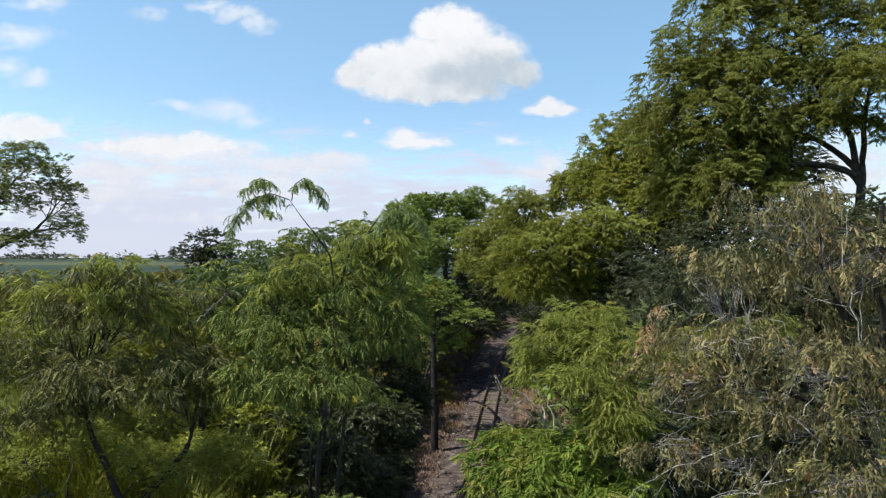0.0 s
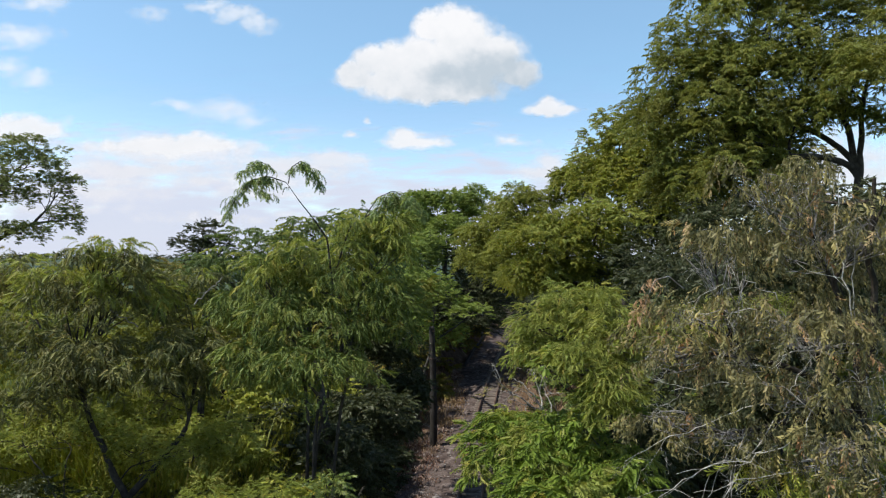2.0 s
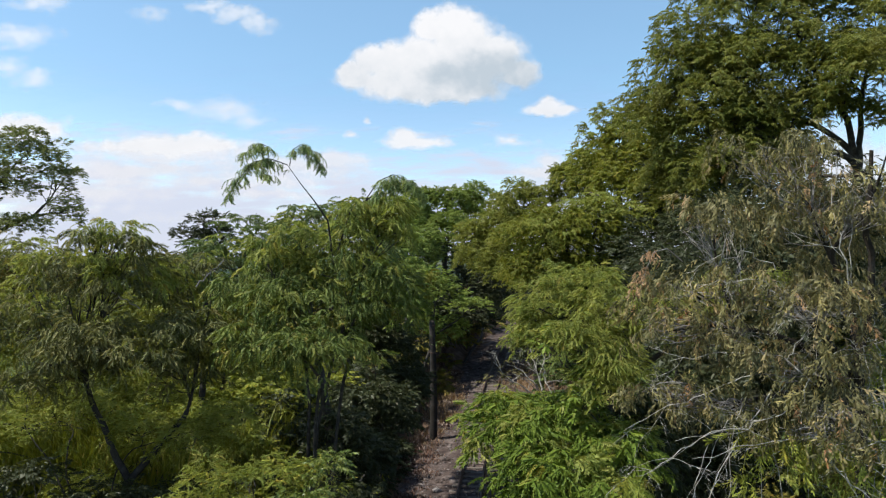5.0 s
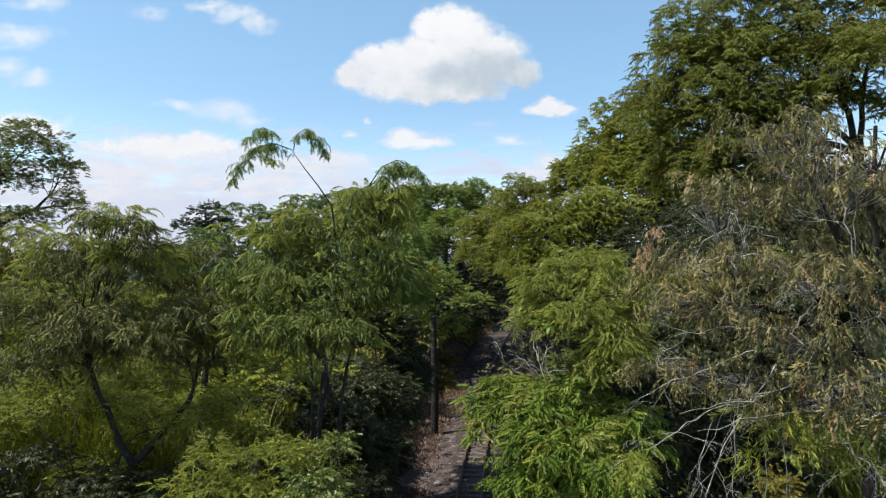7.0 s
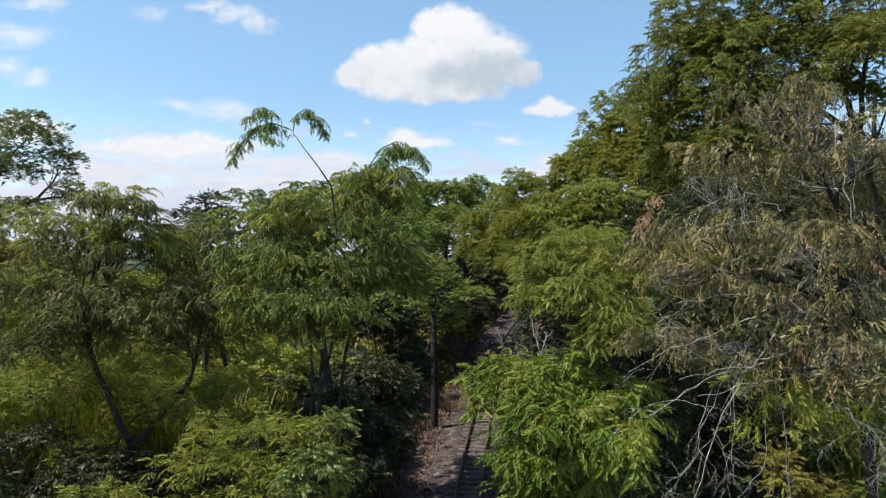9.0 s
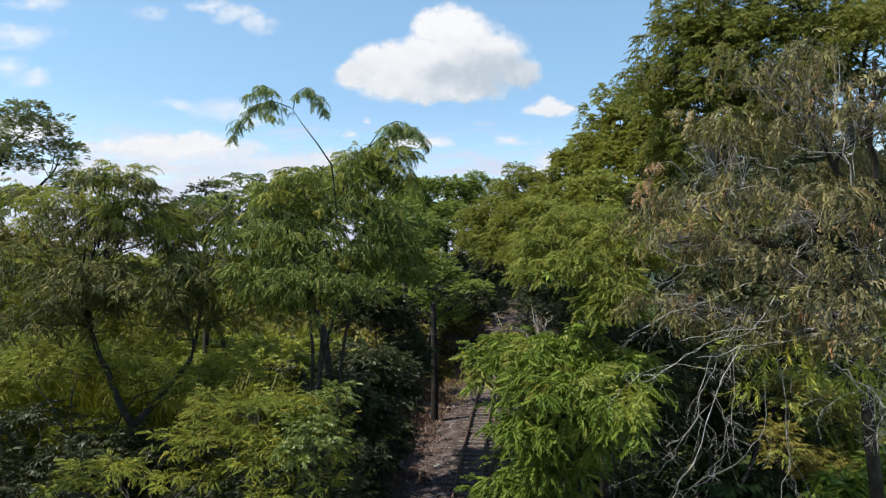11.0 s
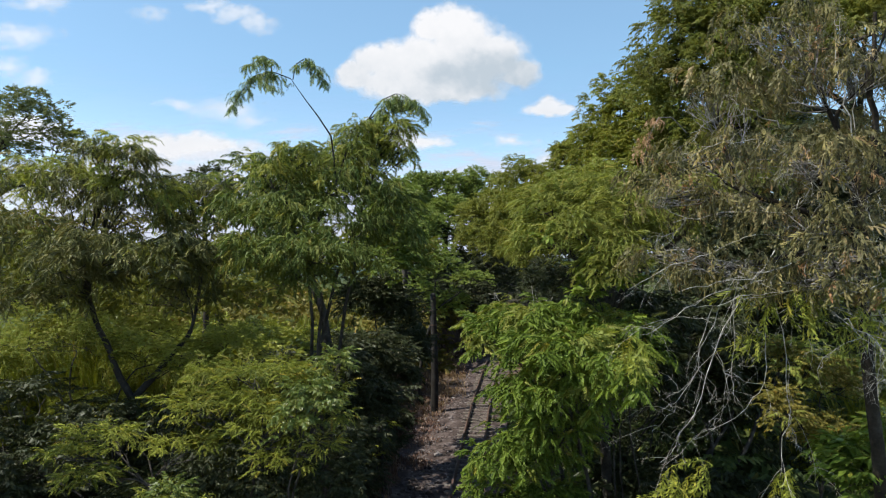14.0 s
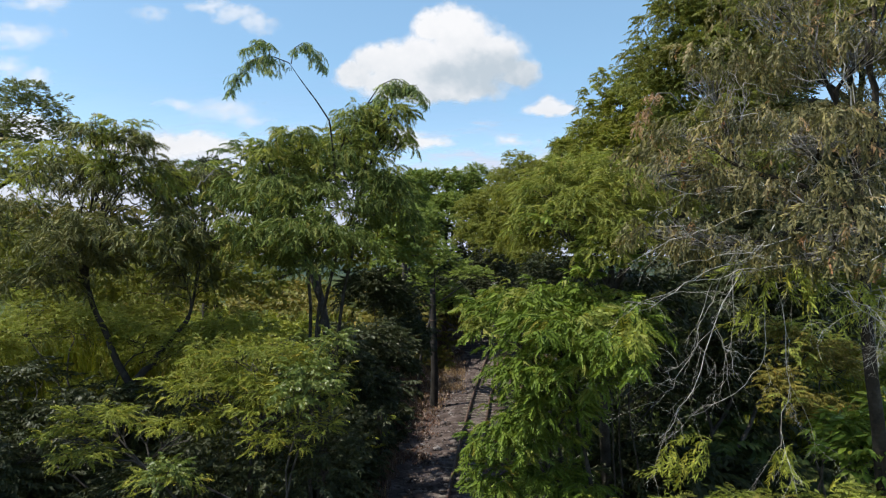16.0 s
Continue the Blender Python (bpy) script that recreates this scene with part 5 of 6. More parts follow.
def grass(name, label, areas, tall, leaf, seed, width=0.02, lift=0.0):
    """Arching blades, in tufts, from the ground."""
    r = np.random.default_rng(seed)
    V, Q, n = [], [], 0
    for x0, x1, y0, y1, count in areas:
        tx, ty = r.uniform(x0, x1, count // 12 + 1), r.uniform(y0, y1, count // 12 + 1)
        k = r.integers(0, len(tx), count)
        x, y = tx[k] + r.normal(size=count) * 0.16, ty[k] + r.normal(size=count) * 0.16
        z = ground_z(x, y) + lift
        h = tall * r.uniform(0.55, 1.1, count) * (0.8 + 0.3 * np.sin(tx[k] * 0.9) * np.sin(ty[k] * 0.7))
        a = r.uniform(0, 2 * math.pi, count)
        lean = h * r.uniform(0.12, 0.6, count)
        dx, dy = np.cos(a), np.sin(a)
        wide = width * r.uniform(0.7, 1.4, count)
        rows = []
        for u, w in ((0, 0.8), (0.4, 1.0), (0.75, 0.75), (1.0, 0.1)):
            c = np.stack([x + dx * lean * u * u, y + dy * lean * u * u, z + h * (u - 0.28 * u * u * lean / h)], 1)
            side = np.stack([-dy, dx, np.zeros(count)], 1) * (wide * w / 2)[:, None]
            rows += [c - side, c + side]
        V.append(np.stack(rows, 1).reshape(-1, 3))
        b = n + np.arange(count)[:, None] * 8
        Q.append(np.concatenate([b + (0, 1, 3, 2), b + (2, 3, 5, 4), b + (4, 5, 7, 6)], 1).reshape(-1, 4))
        n += count * 8
    tagged(mesh_object(name, np.concatenate(V), np.concatenate(Q), leaf), label, "grass", kind="stuff")


grass("tall_grass", "tall yellow green grass at the field edge", [(-6, -2.4, 15.5, 19, 1800), (-16, -4.2, 17, 22, 4000), (-24, -5, 22, 40, 3000)], 1.3, GRASS_LEAF, 60, 0.03)
grass("cane_grass", "very tall yellow green cane grass behind the forked tree", [(-10.8, -4.4, 13.2, 15.6, 2600), (-6.4, -3.4, 15.6, 18.2, 1500)], 3.1, GRASS_LEAF, 72, 0.03)
grass("tall_grass", "tall yellow green grass behind the half-bare tree", [(7.5, 14, 12, 20, 3500)], 2.2, GRASS_LEAF, 61, 0.03)
grass("dry_grass", "dry straw grass on the banks of the cutting", [(-3.4, -2.0, 14, 30, 500), (-2.8, 0.2, 34, 55, 1500), (-0.2, 1.6, 39, 53, 1300), (5.0, 8.5, 34, 60, 2600), (1.6, 4, 14, 30, 900)], 0.7, GRASS_DRY, 62, 0.02)

grass("leaf_litter", "reddish brown dead leaves and straw beside the rails", [(-2.6, -0.7, 26, 30, 900), (-2.0, -0.2, 30, 36, 1300), (-1.6, 0.4, 36, 44, 1300), (-0.6, 1.7, 46, 58, 1500), (1.9, 3.6, 24, 40, 700)], 0.17, LITTER, 73, 0.055, 0.05)
grass("dry_grass", "reddish dead grass at the foot of the shaded bank", [(-3.6, -2.1, 21, 27, 900), (-2.9, -1.7, 27, 33, 500)], 0.55, LITTER, 74, 0.02)


# ---- far woods on the horizon ----
def far_woods():
    r = np.random.default_rng(70)
    n = 90
    x = r.uniform(-1500, 100, n)
    y = 1500 + r.uniform(-60, 60, n) + x * 0.1
    h = r.uniform(5, 11, n)
    lobes = np.stack([x, y, 4.6 + h * 0.5, h * 1.8, h, h], 1)
    P, yaw, pitch = scatter(lobes, 0.02, r, 0.3)
    v, q = crown_mesh(FAR_LEAFY, P, yaw, pitch, r.uniform(12, 22, len(P)), r)
    tagged(mesh_object("far_woods", v, q, LEAF_DARK_SHADED), "dark line of far trees on the horizon", "woods", kind="stuff")


far_woods()


# ---- tall shoot, plumes, bare and dead branches ----
def plume(parent, stem, radius, sprays, leaf, bark, count, seed, size=1.0, start=0.35, name="shoot"):
    """A long stem that carries leaves towards its end."""
    r = np.random.default_rng(seed)
    P = np.array(stem, float)
    t = np.linspace(0, len(P) - 1, 16)
    i = np.clip(t.astype(int), 0, len(P) - 2)
    f = (t - i)[:, None]
    f = f * f * (3 - 2 * f) * 0.5 + f * 0.5
    C = P[i] * (1 - f) + P[i + 1] * f
    v, q = tube(C, np.linspace(radius, radius * 0.25, 16), 6)
    ob = mesh_object(name, v, q, bark, parent, smooth=True)
    u = start + (1 - start) * (np.arange(count) + r.random(count)) / count
    k = np.clip((u * 15).astype(int), 0, 14)
    at = C[k]
    way = C[k + 1] - C[k]
    yaw = np.arctan2(way[:, 1], way[:, 0]) + r.normal(size=count) * 0.9
    v, q = crown_mesh(sprays, at, yaw, r.normal(size=count) * 0.2 - 0.2, r.uniform(0.7, 1.1, count) * size, r)
    mesh_object("foliage", v, q, leaf, parent)
    return ob


plume(tree_a, [(-2.07, 11.75, 10.55), (-2.13, 11.55, 11.44), (-2.37, 11.45, 11.81), (-2.61, 11.35, 12.13), (-2.85, 11.3, 12.48)], 0.021, FEATHER, LEAF_GREEN, BARK, 1, 80, 0.4, 0.97)
plume(tree_a, [(-2.85, 11.3, 12.48), (-3.16, 11.25, 12.59), (-3.44, 11.15, 12.51), (-3.68, 11.05, 12.18), (-3.88, 11.05, 11.85)], 0.011, FEATHER_WEEP, LEAF_SHOOT, BARK, 32, 81, 0.95, 0.12)
plume(tree_a, [(-3.2, 11.25, 12.59), (-3.18, 11.25, 12.8), (-3.34, 11.15, 12.87), (-3.53, 11.05, 12.63)], 0.008, FEATHER_WEEP, LEAF_SHOOT, BARK, 17, 84, 0.9, 0.3)
plume(tree_a, [(-3.39, 11.15, 12.52), (-3.28, 11.05, 12.38), (-3.17, 10.95, 12.25), (-2.95, 10.95, 12.21)], 0.006, FEATHER_WEEP, LEAF_SHOOT, BARK, 10, 85, 0.7, 0.3)
plume(tree_a, [(-2.81, 11.3, 12.46), (-2.77, 11.35, 12.77), (-2.6, 11.4, 12.9), (-2.41, 11.5, 12.7), (-2.31, 11.55, 12.43)], 0.010, FEATHER_WEEP, LEAF_SHOOT, BARK, 25, 82, 0.85, 0.25)
plume(tree_a, [(-2.12, 11.95, 10.58), (-1.77, 12.05, 11.71), (-1.32, 12.05, 11.98), (-0.98, 12.15, 12.28), (-0.49, 12.15, 12.3)], 0.02, FEATHER_WEEP, LEAF_SHOOT, BARK, 50, 83, 1.0, 0.3)
plume(tree_a, [(-1.47, 12.05, 11.91), (-1.23, 12.05, 12.27), (-0.91, 12.05, 12.41), (-0.52, 12.05, 12.16), (-0.38, 12.05, 11.88)], 0.012, FEATHER_WEEP, LEAF_SHOOT, BARK, 30, 86, 1.0, 0.2)


def bare_branch(name, label, stem, radius, seed, depth=3, spread=0.5, parent=None, bark=None, droop=0.0, children=5):
    """A leafless, forking branch."""
    r = np.random.default_rng(seed)
    pieces = []

    def grow(P, rad, level):
        pieces.append(tube(P, np.linspace(rad, rad * 0.35, len(P)), 5 if level == 0 else 3))
        if level >= depth:
            return
        size = np.linalg.norm(P[-1] - P[0])
        for k in range(children):
            i = r.integers(len(P) // 3, len(P) - 1)
            way = P[i + 1] - P[i]
            way = way / (np.linalg.norm(way) + 1e-9) + r.normal(size=3) * spread
            way[2] -= droop
            way /= np.linalg.norm(way)
            grow(bowed(P[i], P[i] + way * size * r.uniform(0.22, 0.5), 6, 0.03, 0.2, r), rad * 0.5, level + 1)

    P = np.array(stem, float)
    t = np.linspace(0, len(P) - 1, 14)
    i = np.clip(t.astype(int), 0, len(P) - 2)
    f = (t - i)[:, None]
    C = P[i] * (1 - f) + P[i + 1] * f
    C[1:-1] += r.normal(size=(12, 3)) * 0.018
    grow(C, radius, 0)
    v, q = joined(pieces)
    ob = mesh_object(name, v, q, bark or BARK_PALE, parent)
    return ob if parent else tagged(ob, label, "branch")


# hanging bare twigs of the half-bare tree
def hanging_twig(k, radius, *stem):
    bare_branch("bare_branch", "", stem, radius * (0.85 if k < 10 else 1.15), 90 + k, 3, 0.65, half_bare, BARK_PALE_LIT, 0.2 if k < 10 else 0.05, 4)


hanging_twig(0, 0.0085, (3.84, 6.95, 9.23), (3.42, 6.85, 8.76), (3.14, 6.85, 8.21), (2.96, 6.85, 7.64), (2.78, 6.85, 7.28), (2.67, 6.85, 7.03), (2.46, 6.85, 6.81))
hanging_twig(1, 0.0065, (3.51, 6.95, 9.08), (3.36, 6.95, 8.68), (3.36, 6.95, 8.13), (3.31, 6.95, 7.77), (3.36, 6.95, 7.48))
hanging_twig(2, 0.008, (3.8, 6.95, 9.02), (3.84, 6.95, 8.65), (3.93, 6.95, 8.2), (3.97, 6.95, 7.62), (3.97, 6.95, 7.26), (3.89, 6.95, 6.89), (3.87, 6.95, 6.6))
hanging_twig(3, 0.0045, (3.97, 6.95, 7.33), (4.02, 6.95, 7.13), (4.1, 6.95, 6.97), (4.24, 6.95, 6.78))
hanging_twig(4, 0.0065, (3.75, 7.05, 8.43), (3.77, 7.05, 7.9), (3.77, 7.05, 7.64), (3.56, 7.05, 7.39), (3.18, 6.95, 7.19), (2.89, 6.95, 7.04))
hanging_twig(5, 0.005, (3.1, 6.95, 8.11), (3.26, 6.95, 7.81), (3.47, 6.95, 7.72), (3.69, 6.95, 7.66))
hanging_twig(6, 0.008, (3.89, 6.95, 8.95), (3.55, 6.95, 8.79), (3.08, 6.95, 8.72), (2.82, 6.95, 8.57), (2.49, 6.95, 8.31), (2.27, 6.95, 8.24))
hanging_twig(7, 0.006, (3.2, 7.15, 8.55), (3.07, 7.15, 8.15), (3, 7.15, 7.75), (2.74, 7.15, 7.35), (2.47, 7.15, 7.08))
hanging_twig(8, 0.006, (3.47, 7.15, 8.89), (3.22, 7.15, 8.42), (3.02, 7.15, 7.95), (2.9, 7.15, 7.62))
hanging_twig(9, 0.005, (4.21, 7.05, 8.95), (4.29, 7.05, 8.56), (4.27, 7.05, 8.16), (4.34, 7.05, 7.77))
hanging_twig(10, 0.0054, (3.63, 6.95, 9.4), (3.12, 6.95, 9.21), (2.66, 6.95, 9.05), (2.14, 6.95, 8.76))
hanging_twig(11, 0.0068, (4.22, 6.75, 9.33), (3.84, 6.85, 9.65), (3.31, 6.95, 9.66), (2.7, 7.05, 9.54))
hanging_twig(12, 0.0068, (4.29, 6.75, 9.83), (3.97, 6.85, 10.29), (3.57, 6.95, 10.51), (3.03, 7.05, 10.43))
hanging_twig(13, 0.0082, (4.73, 6.75, 10.15), (4.54, 6.75, 10.78), (4.48, 6.85, 11.38), (4.61, 6.95, 11.93))
hanging_twig(14, 0.0054, (4.04, 6.65, 8.95), (4.34, 6.65, 8.98), (4.76, 6.65, 9.14), (5.09, 6.65, 9.26))
hanging_twig(15, 0.0041, (4.47, 6.55, 8.94), (4.68, 6.55, 8.79), (4.9, 6.55, 8.7))
hanging_twig(16, 0.0061, (4.04, 6.75, 8.76), (4.1, 6.75, 9.33), (4.35, 6.65, 9.69), (4.65, 6.55, 9.8))
hanging_twig(17, 0.0054, (3.85, 6.65, 9.07), (3.43, 6.55, 8.94), (3, 6.55, 8.88), (2.57, 6.55, 8.76))
hanging_twig(18, 0.0048, (3.84, 6.85, 10.61), (3.52, 6.85, 10.8), (3.14, 6.85, 10.74), (2.86, 6.95, 10.57))

# the upper trunk of the half-bare tree
bare_branch("upper_trunk", "", ((5.07, 7.25, 8.9), (5.02, 7.15, 9.7), (5.08, 7.05, 10.4), (4.98, 7.0, 11.2), (5.05, 7.0, 12.0)), 0.06, 141, 1, 0.5, half_bare, BARK_PATCHED, -0.2, 5)

# bare side branches through the half-bare crown
r_bare = np.random.default_rng(140)
for k in range(22):
    foot = np.array([4.7, 6.9, 9.6]) + r_bare.uniform(-1, 1, 3) * (0.5, 0.4, 1.2)
    way = np.array([r_bare.uniform(-1.0, 0.35), r_bare.uniform(-0.8, 0.1), r_bare.uniform(-0.75, 0.5)])
    tip = foot + way / np.linalg.norm(way) * r_bare.uniform(0.9, 1.7)
    bend = (foot + tip) / 2 + (0, 0, r_bare.uniform(0.03, 0.2))
    bare_branch("bare_branch", "", (foot, bend, tip), 0.0065, 150 + k, 3, 0.7, half_bare, BARK_PALE_LIT, 0.1, 4)

# leaf bunches at the ends of the hanging twigs
r_bunch = np.random.default_rng(130)
for x, y, z, rx, ry, rz in X_LOBES:
    n = 3
    at = np.array([x, y, z]) + r_bunch.normal(size=(n, 3)) * np.array([rx, ry, rz]) * 0.6
    v, q = crown_mesh(BUNCH, at, r_bunch.uniform(0, 6.28, n), r_bunch.normal(size=n) * 0.3 - 0.2, r_bunch.uniform(0.8, 1.15, n), r_bunch)
    mesh_object("foliage", v, q, LEAF_SUNNY, half_bare, "light green drooping compound leaves")

# dead reddish leaves on a broken twig of the half-bare tree
plume(half_bare, [(3.06, 7.55, 10.7), (2.82, 7.4, 10.86), (2.6, 7.25, 10.82), (2.48, 7.2, 10.6), (2.42, 7.2, 10.35)], 0.008, HANGING, LEAF_DRY, BARK_PALE, 13, 101, 0.6, 0.4, "dead_twig")

# bare forks in the left trees
for k, stem in enumerate((
        ((-5.69, 11.5, 9.77), (-6.06, 11.5, 9.98), (-6.49, 11.6, 10.29), (-7.37, 11.8, 10.49)),
        ((-4.67, 11.6, 10.18), (-4.4, 11.6, 10.45), (-4.22, 11.7, 10.66)))):
    bare_branch("bare_branch", "", stem, 0.014, 110 + k, 2, 0.5, tree_b, BARK_PALE)

# broken branches beside the rails
bare_branch("fallen_branch", "pale bare branch fallen beside the rails", ((8.2, 40.9, 1.64), (7.23, 41.9, 1.89), (7.04, 41.9, 2.55), (5.68, 41.9, 3.25), (5.01, 41.9, 4.42)), 0.05, 120, 3, 0.6)

bare_branch("fallen_branch", "dark bare branch lying across a rail", ((3.0, 30.6, 0.9), (2.3, 31.6, 0.62), (1.5, 32.8, 0.42), (0.9, 34.0, 0.45)), 0.03, 122, 2, 0.6, None, BARK, 0.0, 4)


def dead_shrub():
    """A leafless shrub leaning from the bank over the line."""
    x, y = 4.3, 17.6
    z = float(ground_z(x, y)) - 0.1
    root = thing("dead_shrub", (x, y, z), "pale leafless dead shrub leaning over the railway", "shrub")
    bare_branch("trunk", "", ((x, y, z), (3.9, 17.5, z + 1.4), (3.3, 17.3, 5.9), (2.9, 17.2, 6.6)), 0.04, 121, 1, 0.4, root)
    for k, stem in enumerate((
            ((2.9, 17.2, 6.6), (2.4, 17.0, 7.1), (1.9, 16.9, 7.35), (1.45, 16.8, 7.85)),
            ((2.9, 17.2, 6.6), (2.65, 17.1, 7.2), (2.25, 17.1, 7.6), (1.85, 17.0, 7.75)),
            ((2.9, 17.2, 6.6), (2.85, 17.5, 7.2), (2.65, 17.7, 7.8), (2.6, 17.8, 8.3)),
            ((3.1, 17.25, 6.3), (3.15, 17.4, 6.9), (2.95, 17.6, 7.3), (3.0, 17.7, 7.8)),
            ((3.3, 17.3, 5.9), (2.7, 17.1, 6.3), (2.1, 17.0, 6.5), (1.6, 16.9, 7.0)))):
        # lit bark colour brightens these branches, which stand in shade
        bare_branch("bare_branch", "", stem, 0.024, 125 + k, 2, 0.6, root, BARK_PALE_LIT, 0.0, 3)
    r = np.random.default_rng(126)
    at = np.array([1.75, 16.9, 7.5]) + r.normal(size=(16, 3)) * (0.3, 0.2, 0.16)
    v, q = crown_mesh(LEAFY, at, r.uniform(0, 6.28, 16), r.normal(size=16) * 0.3, r.uniform(0.6, 1.0, 16), r)
    mesh_object("foliage", v, q, LEAF_GREY, root, "last grey green leaves")


dead_shrub()


# ---- clouds: far sheets of vapour that glow, their shading painted in ----
def cloud(label, u, v, w, h, puffs, seed, dense=1.0, soft=0.3, warp=10.0, stretch=1.0, white=0.74, grey=(0.80, 0.81, 0.90), fray=0.5, away=4200.0, tilt=0.0, shade=1.4, hue=(1.03, 0.995, 1.06), shaded_spot=None):
    """A cloud whose outline is a few soft puffs (x, z, half-width, half-height), frayed by turbulence."""
    m = bpy.data.materials.new("cloud_vapour")
    m.use_nodes = True
    nodes, links = m.node_tree.nodes, m.node_tree.links
    nodes.remove(nodes["Principled BSDF"])
    tc = nodes.new("ShaderNodeTexCoord")

    def math_node(op, a, b=None, c=None, clamp=False):
        n = nodes.new("ShaderNodeMath")
        n.operation, n.use_clamp = op, clamp
        for k, x in enumerate((a, b, c)):
            if x is None:
                continue
            if isinstance(x, (int, float)):
                n.inputs[k].default_value = x
            else:
                links.new(x, n.inputs[k])
        return n.outputs[0]

    def turbulence(scale, detail, sx=1.0, colour=False, offset=0.0):
        mp, n = nodes.new("ShaderNodeMapping"), nodes.new("ShaderNodeTexNoise")
        mp.inputs["Location"].default_value = (seed * 3.7 + offset, seed * 1.3, seed)
        mp.inputs["Scale"].default_value = (scale / sx, scale, scale)
        links.new(tc.outputs["Object"], mp.inputs[0])
        links.new(mp.outputs[0], n.inputs["Vector"])
        n.inputs["Scale"].default_value, n.inputs["Detail"].default_value, n.inputs["Roughness"].default_value = 1.0, detail, 0.58
        return n.outputs["Color" if colour else "Fac"]

    # warped place
    sub, mul, add = (nodes.new("ShaderNodeVectorMath") for _ in range(3))
    sub.operation, mul.operation, add.operation = "SUBTRACT", "SCALE", "ADD"
    links.new(turbulence(1 / 30, 5, stretch, True), sub.inputs[0])
    sub.inputs[1].default_value = (0.5, 0.5, 0.5)
    links.new(sub.outputs[0], mul.inputs[0])
    mul.inputs["Scale"].default_value = warp * 3
    links.new(tc.outputs["Object"], add.inputs[0])
    links.new(mul.outputs[0], add.inputs[1])
    sep = nodes.new("ShaderNodeSeparateXYZ")
    links.new(add.outputs[0], sep.inputs[0])
    total = None
    for px, pz, rx, rz, *thick in puffs:
        dx = math_node("MULTIPLY", math_node("SUBTRACT", sep.outputs[0], float(px)), 1.0 / rx)
        dz = math_node("MULTIPLY", math_node("SUBTRACT", sep.outputs[2], float(pz)), 1.0 / rz)
        d = math_node("SQRT", math_node("ADD", math_node("MULTIPLY", dx, dx), math_node("MULTIPLY", dz, dz)))
        f = math_node("SUBTRACT", 1.0, d)
        if thick:
            f = math_node("MULTIPLY", f, thick[0])
        total = f if total is None else math_node("SMOOTH_MAX", total, f, 0.15)
    rough = math_node("MULTIPLY", math_node("SUBTRACT", turbulence(1 / 22, 6, stretch, offset=9.0), 0.5), fray * 2)
    body = math_node("ADD", total, rough)
    rng_ = nodes.new("ShaderNodeMapRange")
    rng_.interpolation_type = "SMOOTHSTEP"
    links.new(body, rng_.inputs[0])
    rng_.inputs[1].default_value, rng_.inputs[2].default_value = 0.0, soft
    # nothing at the sheet's rim
    raw = nodes.new("ShaderNodeSeparateXYZ")
    links.new(tc.outputs["Object"], raw.inputs[0])
    ex = math_node("MULTIPLY", math_node("SUBTRACT", w * 0.5, math_node("ABSOLUTE", raw.outputs[0])), 12.0 / w, clamp=True)
    ez = math_node("MULTIPLY", math_node("SUBTRACT", h * 0.5, math_node("ABSOLUTE", raw.outputs[2])), 12.0 / h, clamp=True)
    alpha = math_node("MULTIPLY", math_node("MULTIPLY", rng_.outputs[0], math_node("MULTIPLY", ex, ez)), dense)
    # painted light: tops and left sides whiter, the underside greyer
    lift = math_node("ADD", math_node("MULTIPLY", sep.outputs[2], shade / h), math_node("MULTIPLY", sep.outputs[0], -0.35 / w))
    tone = math_node("ADD", math_node("ADD", lift, 0.6), math_node("MULTIPLY", math_node("SUBTRACT", turbulence(1 / 45, 5, stretch, offset=4.0), 0.5), 1.0))
    # an oval of shade painted onto the cloud's face
    if shaded_spot:
        hx = math_node("MULTIPLY", math_node("SUBTRACT", sep.outputs[0], shaded_spot[0]), 1.0 / shaded_spot[2])
        hz = math_node("MULTIPLY", math_node("SUBTRACT", sep.outputs[2], shaded_spot[1]), 1.0 / shaded_spot[3])
        hd = math_node("SUBTRACT", 1.0, math_node("ADD", math_node("MULTIPLY", hx, hx), math_node("MULTIPLY", hz, hz)), clamp=True)
        tone = math_node("SUBTRACT", tone, math_node("MULTIPLY", hd, 0.5))
    tint = ramp(nodes, links, tone, [(0.0, tuple(white * g for g in grey)), (0.45, tuple(white * (0.3 * a + 0.7 * b) for a, b in zip(grey, hue))), (0.85, tuple(white * g for g in hue))])
    em, clear, mix = nodes.new("ShaderNodeEmission"), nodes.new("ShaderNodeBsdfTransparent"), nodes.new("ShaderNodeMixShader")
    links.new(tint, em.inputs[0])
    links.new(alpha, mix.inputs[0])
    links.new(clear.outputs[0], mix.inputs[1])
    links.new(em.outputs[0], mix.inputs[2])
    links.new(mix.outputs[0], nodes["Material Output"].inputs["Surface"])
    ob = mesh_object("cloud", [(-w / 2, 0, -h / 2), (w / 2, 0, -h / 2), (w / 2, 0, h / 2), (-w / 2, 0, h / 2)], [(0, 1, 2, 3)], m)
    k = away / 1079
    ob.location = ((u - 784) * k, away, 10 + (455 - v) * k)
    ob.rotation_euler = (0, radians(tilt), 0)
    ob.scale = (k, k, k)
    tagged(ob, label, "cloud", kind="structure")
    ob.name = "backdrop_cloud"


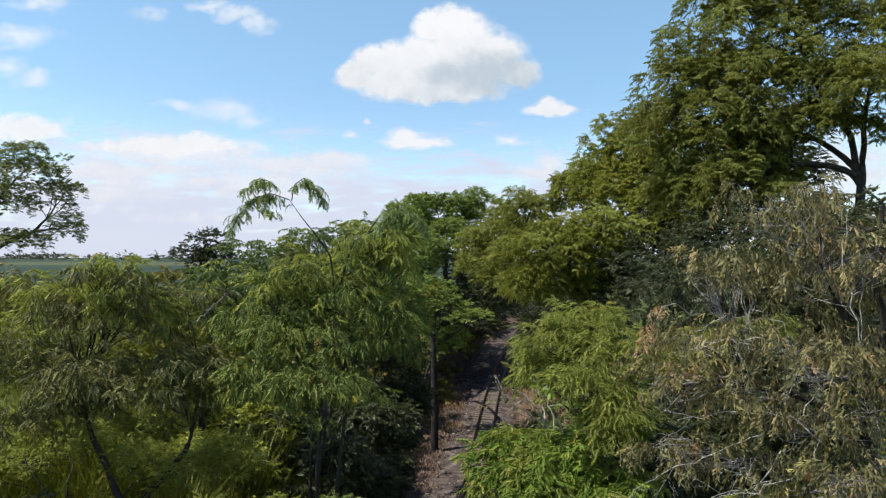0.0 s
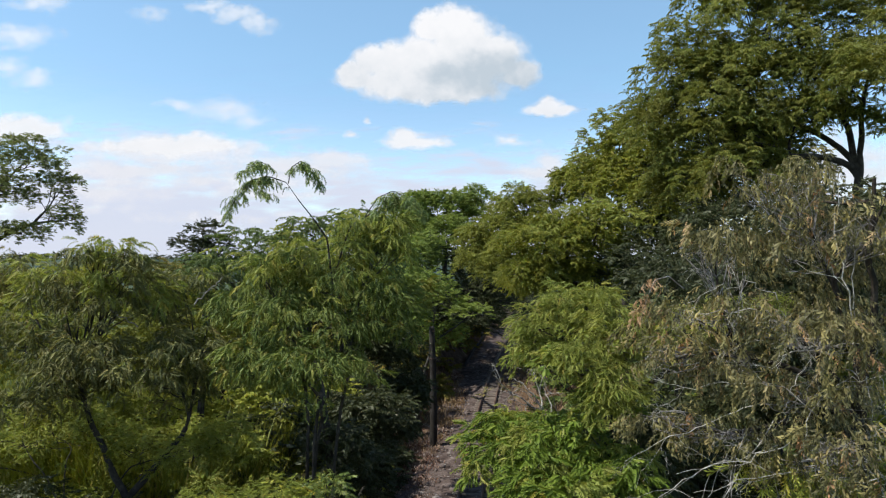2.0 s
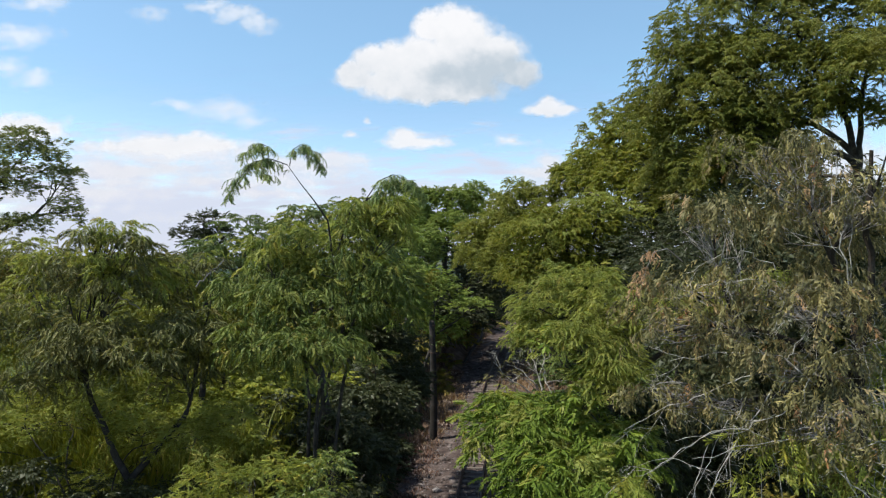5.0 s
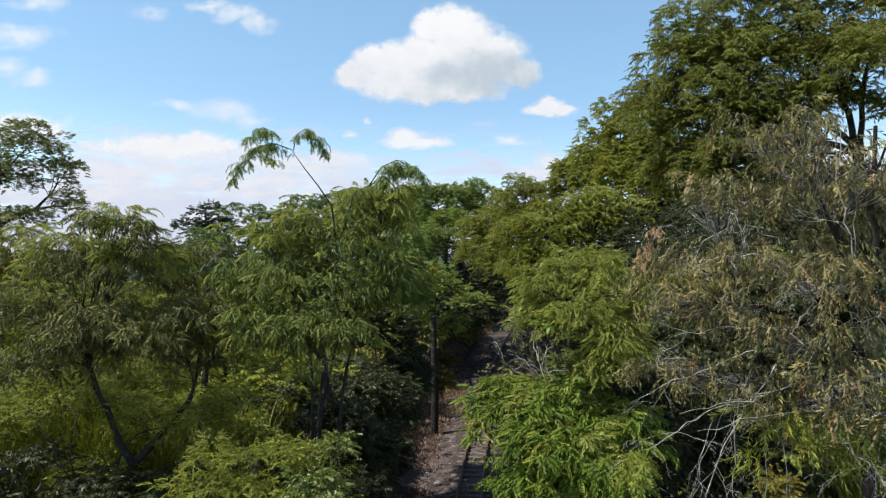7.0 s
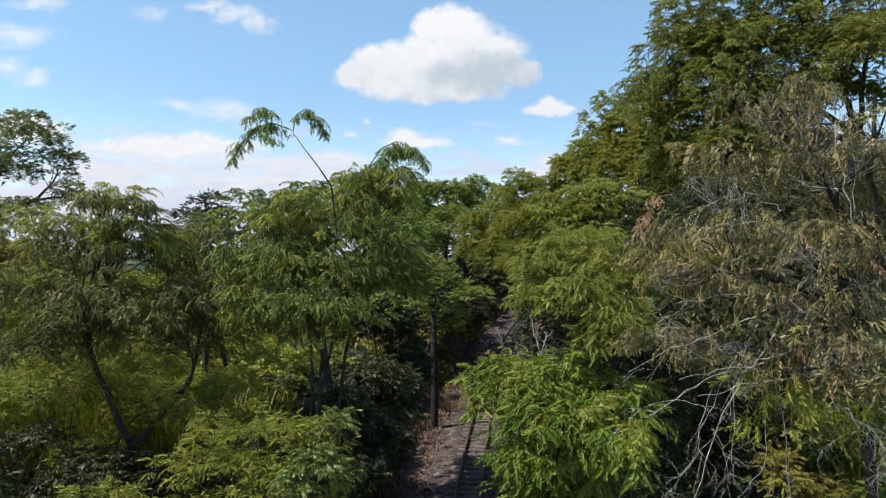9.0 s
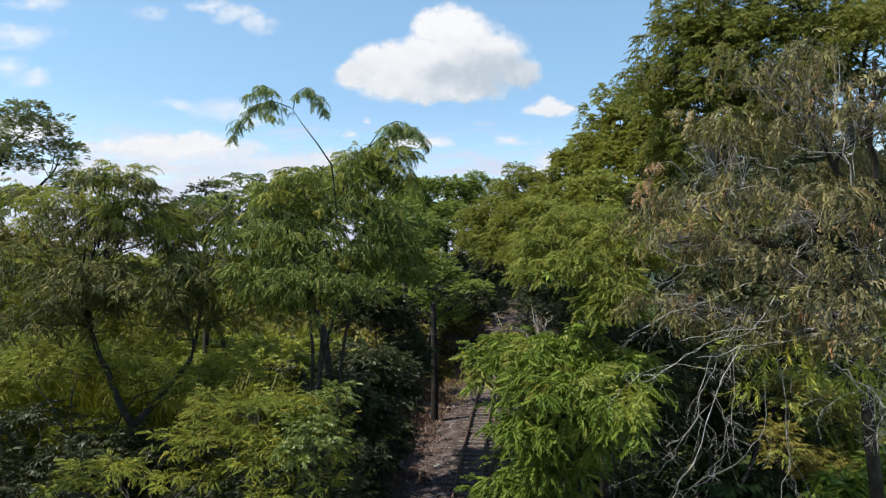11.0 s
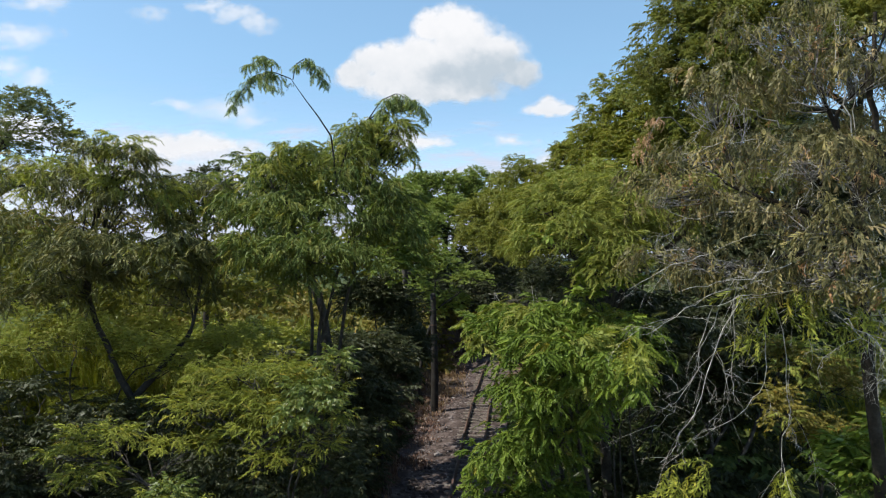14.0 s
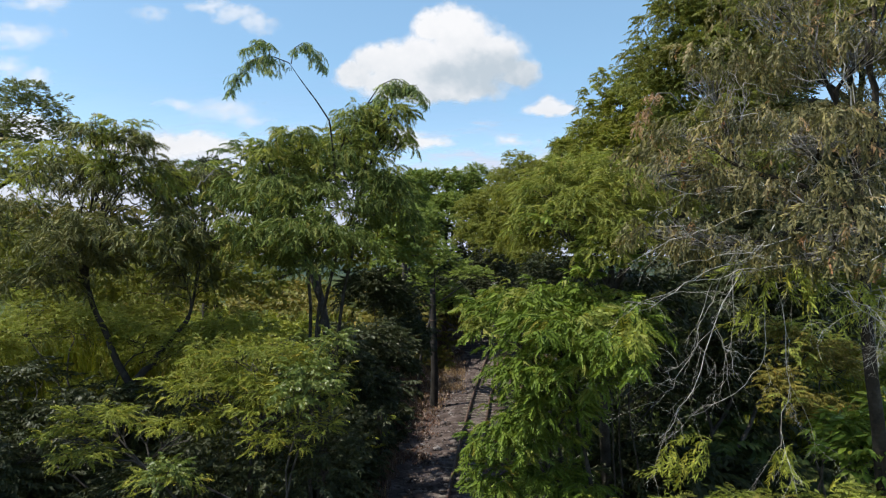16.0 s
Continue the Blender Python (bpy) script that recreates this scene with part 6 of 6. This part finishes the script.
CUMULUS = [(-147.0, -35.4, 44.5, 34.6), (-113.4, -8.3, 44.5, 33.6), (-73.5, -12.5, 61.5, 48.3), (-24.2, -10.4, 80.6, 56.7), (-10.5, 49.9, 42.4, 42.0), (29.4, 49.9, 63.6, 50.4), (47.2, 22.9, 81.6, 66.2), (94.5, 0.0, 76.3, 56.7), (147.0, -31.2, 47.7, 33.6), (-2.1, -58.2, 164.3, 33.6), (-84.0, -49.9, 76.3, 35.7), (42.0, -15.6, 127.2, 63.0), (-21.0, -20.8, 127.2, 52.5)]
cloud("white cumulus cloud with a grey base", 774, 97, 470, 262, CUMULUS, 1, 1.0, 0.46, 9, fray=0.26, shade=1.2, white=0.72, grey=(0.60, 0.66, 0.77), shaded_spot=(80.0, -28.0, 120.0, 46.0))
SCATTERED = [
    (278, -5, 60, 17, 1),
    (273, 4, 36, 17, 1),
    (34, -62, 80, 15, 0.8),
    (20, -50, 40, 20, 0.8),
    (208, -61, 44, 13, 0.4),
    (-78, -50, 18, 9, 0.35),
    (-48, -24, 12, 7, 0.35),
    (-655, -38, 95, 32, 0.9),
    (-410, -68, 160, 20, 0.9),
    (-350, -60, 80, 18, 0.95),
]
LAYERED = [
    (-510, -72, 90, 16, 0.8),
    (-110, -95, 95, 24, 0.95),
    (-400, -78, 260, 34, 0.9),
    (-200, -100, 200, 26, 0.75),
    (-480, -112, 280, 30, 0.75),
    (-280, -128, 270, 26, 0.7),
    (-560, -150, 260, 26, 0.65),
    (-140, -110, 125, 18, 0.7),
    (250, -116, 80, 22, 0.85),
    (275, -100, 34, 20, 0.8),
    (800, -110, 190, 90, 0.8),
    (-500, -132, 220, 15, 0.55),
    (-220, -152, 200, 14, 0.5),
    (-600, -178, 200, 16, 0.5),
    (-280, -195, 250, 15, 0.5),
]
FAINT = [
    (145, -83, 85, 28, 1),
    (65, -73, 44, 12, 1),
    (195, -103, 40, 18, 1),
    (120, 102, 50, 16, 1.4),
    (165, 88, 50, 20, 1.4),
    (205, 70, 44, 22, 1.4),
    (15, 88, 45, 13, 0.6),
    (-220, 48, 88, 27, 1),
    (-238, -6, 56, 22, 1),
    (-193, -26, 44, 26, 1),
    (-180, 106, 80, 18, 1),
]
cloud("faint white wisps high up", 250, 110, 800, 330, FAINT, 22, 0.62, 1.1, 13, 1.5, fray=0.75, white=0.74, shade=0.25, away=4250)
cloud("scattered small white clouds", 700, 190, 2300, 520, SCATTERED, 21, 0.95, 0.5, 9, 1.5, fray=0.5, white=0.715, shade=0.25, away=4280)
cloud("layered white cloud bank", 700, 190, 2300, 520, LAYERED, 21, 0.85, 0.7, 9, 1.6, fray=0.6, white=0.665, hue=(1.02, 0.985, 1.09), shade=0.25, away=4300)
cloud("pale cloud veil near the horizon", 700, 355, 3200, 330, [(0, -120, 1500, 245), (-450, -75, 620, 225)], 13, 0.97, 0.6, 18, 5.0, fray=0.8, away=4350, white=0.575, grey=(0.80, 0.87, 1.15), shade=0.5, hue=(0.96, 0.97, 1.19))
# mild haze, mainly a glowing blue sheet added to lift the upper sky
cloud("thin high haze, a blue glowing sheet added to brighten the sky", 784, 40, 2800, 460, [(0, 60, 1500, 260)], 17, 0.3, 0.5, 16, 4.0, fray=0.3, away=4400, white=0.66, grey=(0.40, 0.80, 1.18), hue=(0.46, 0.81, 1.22))
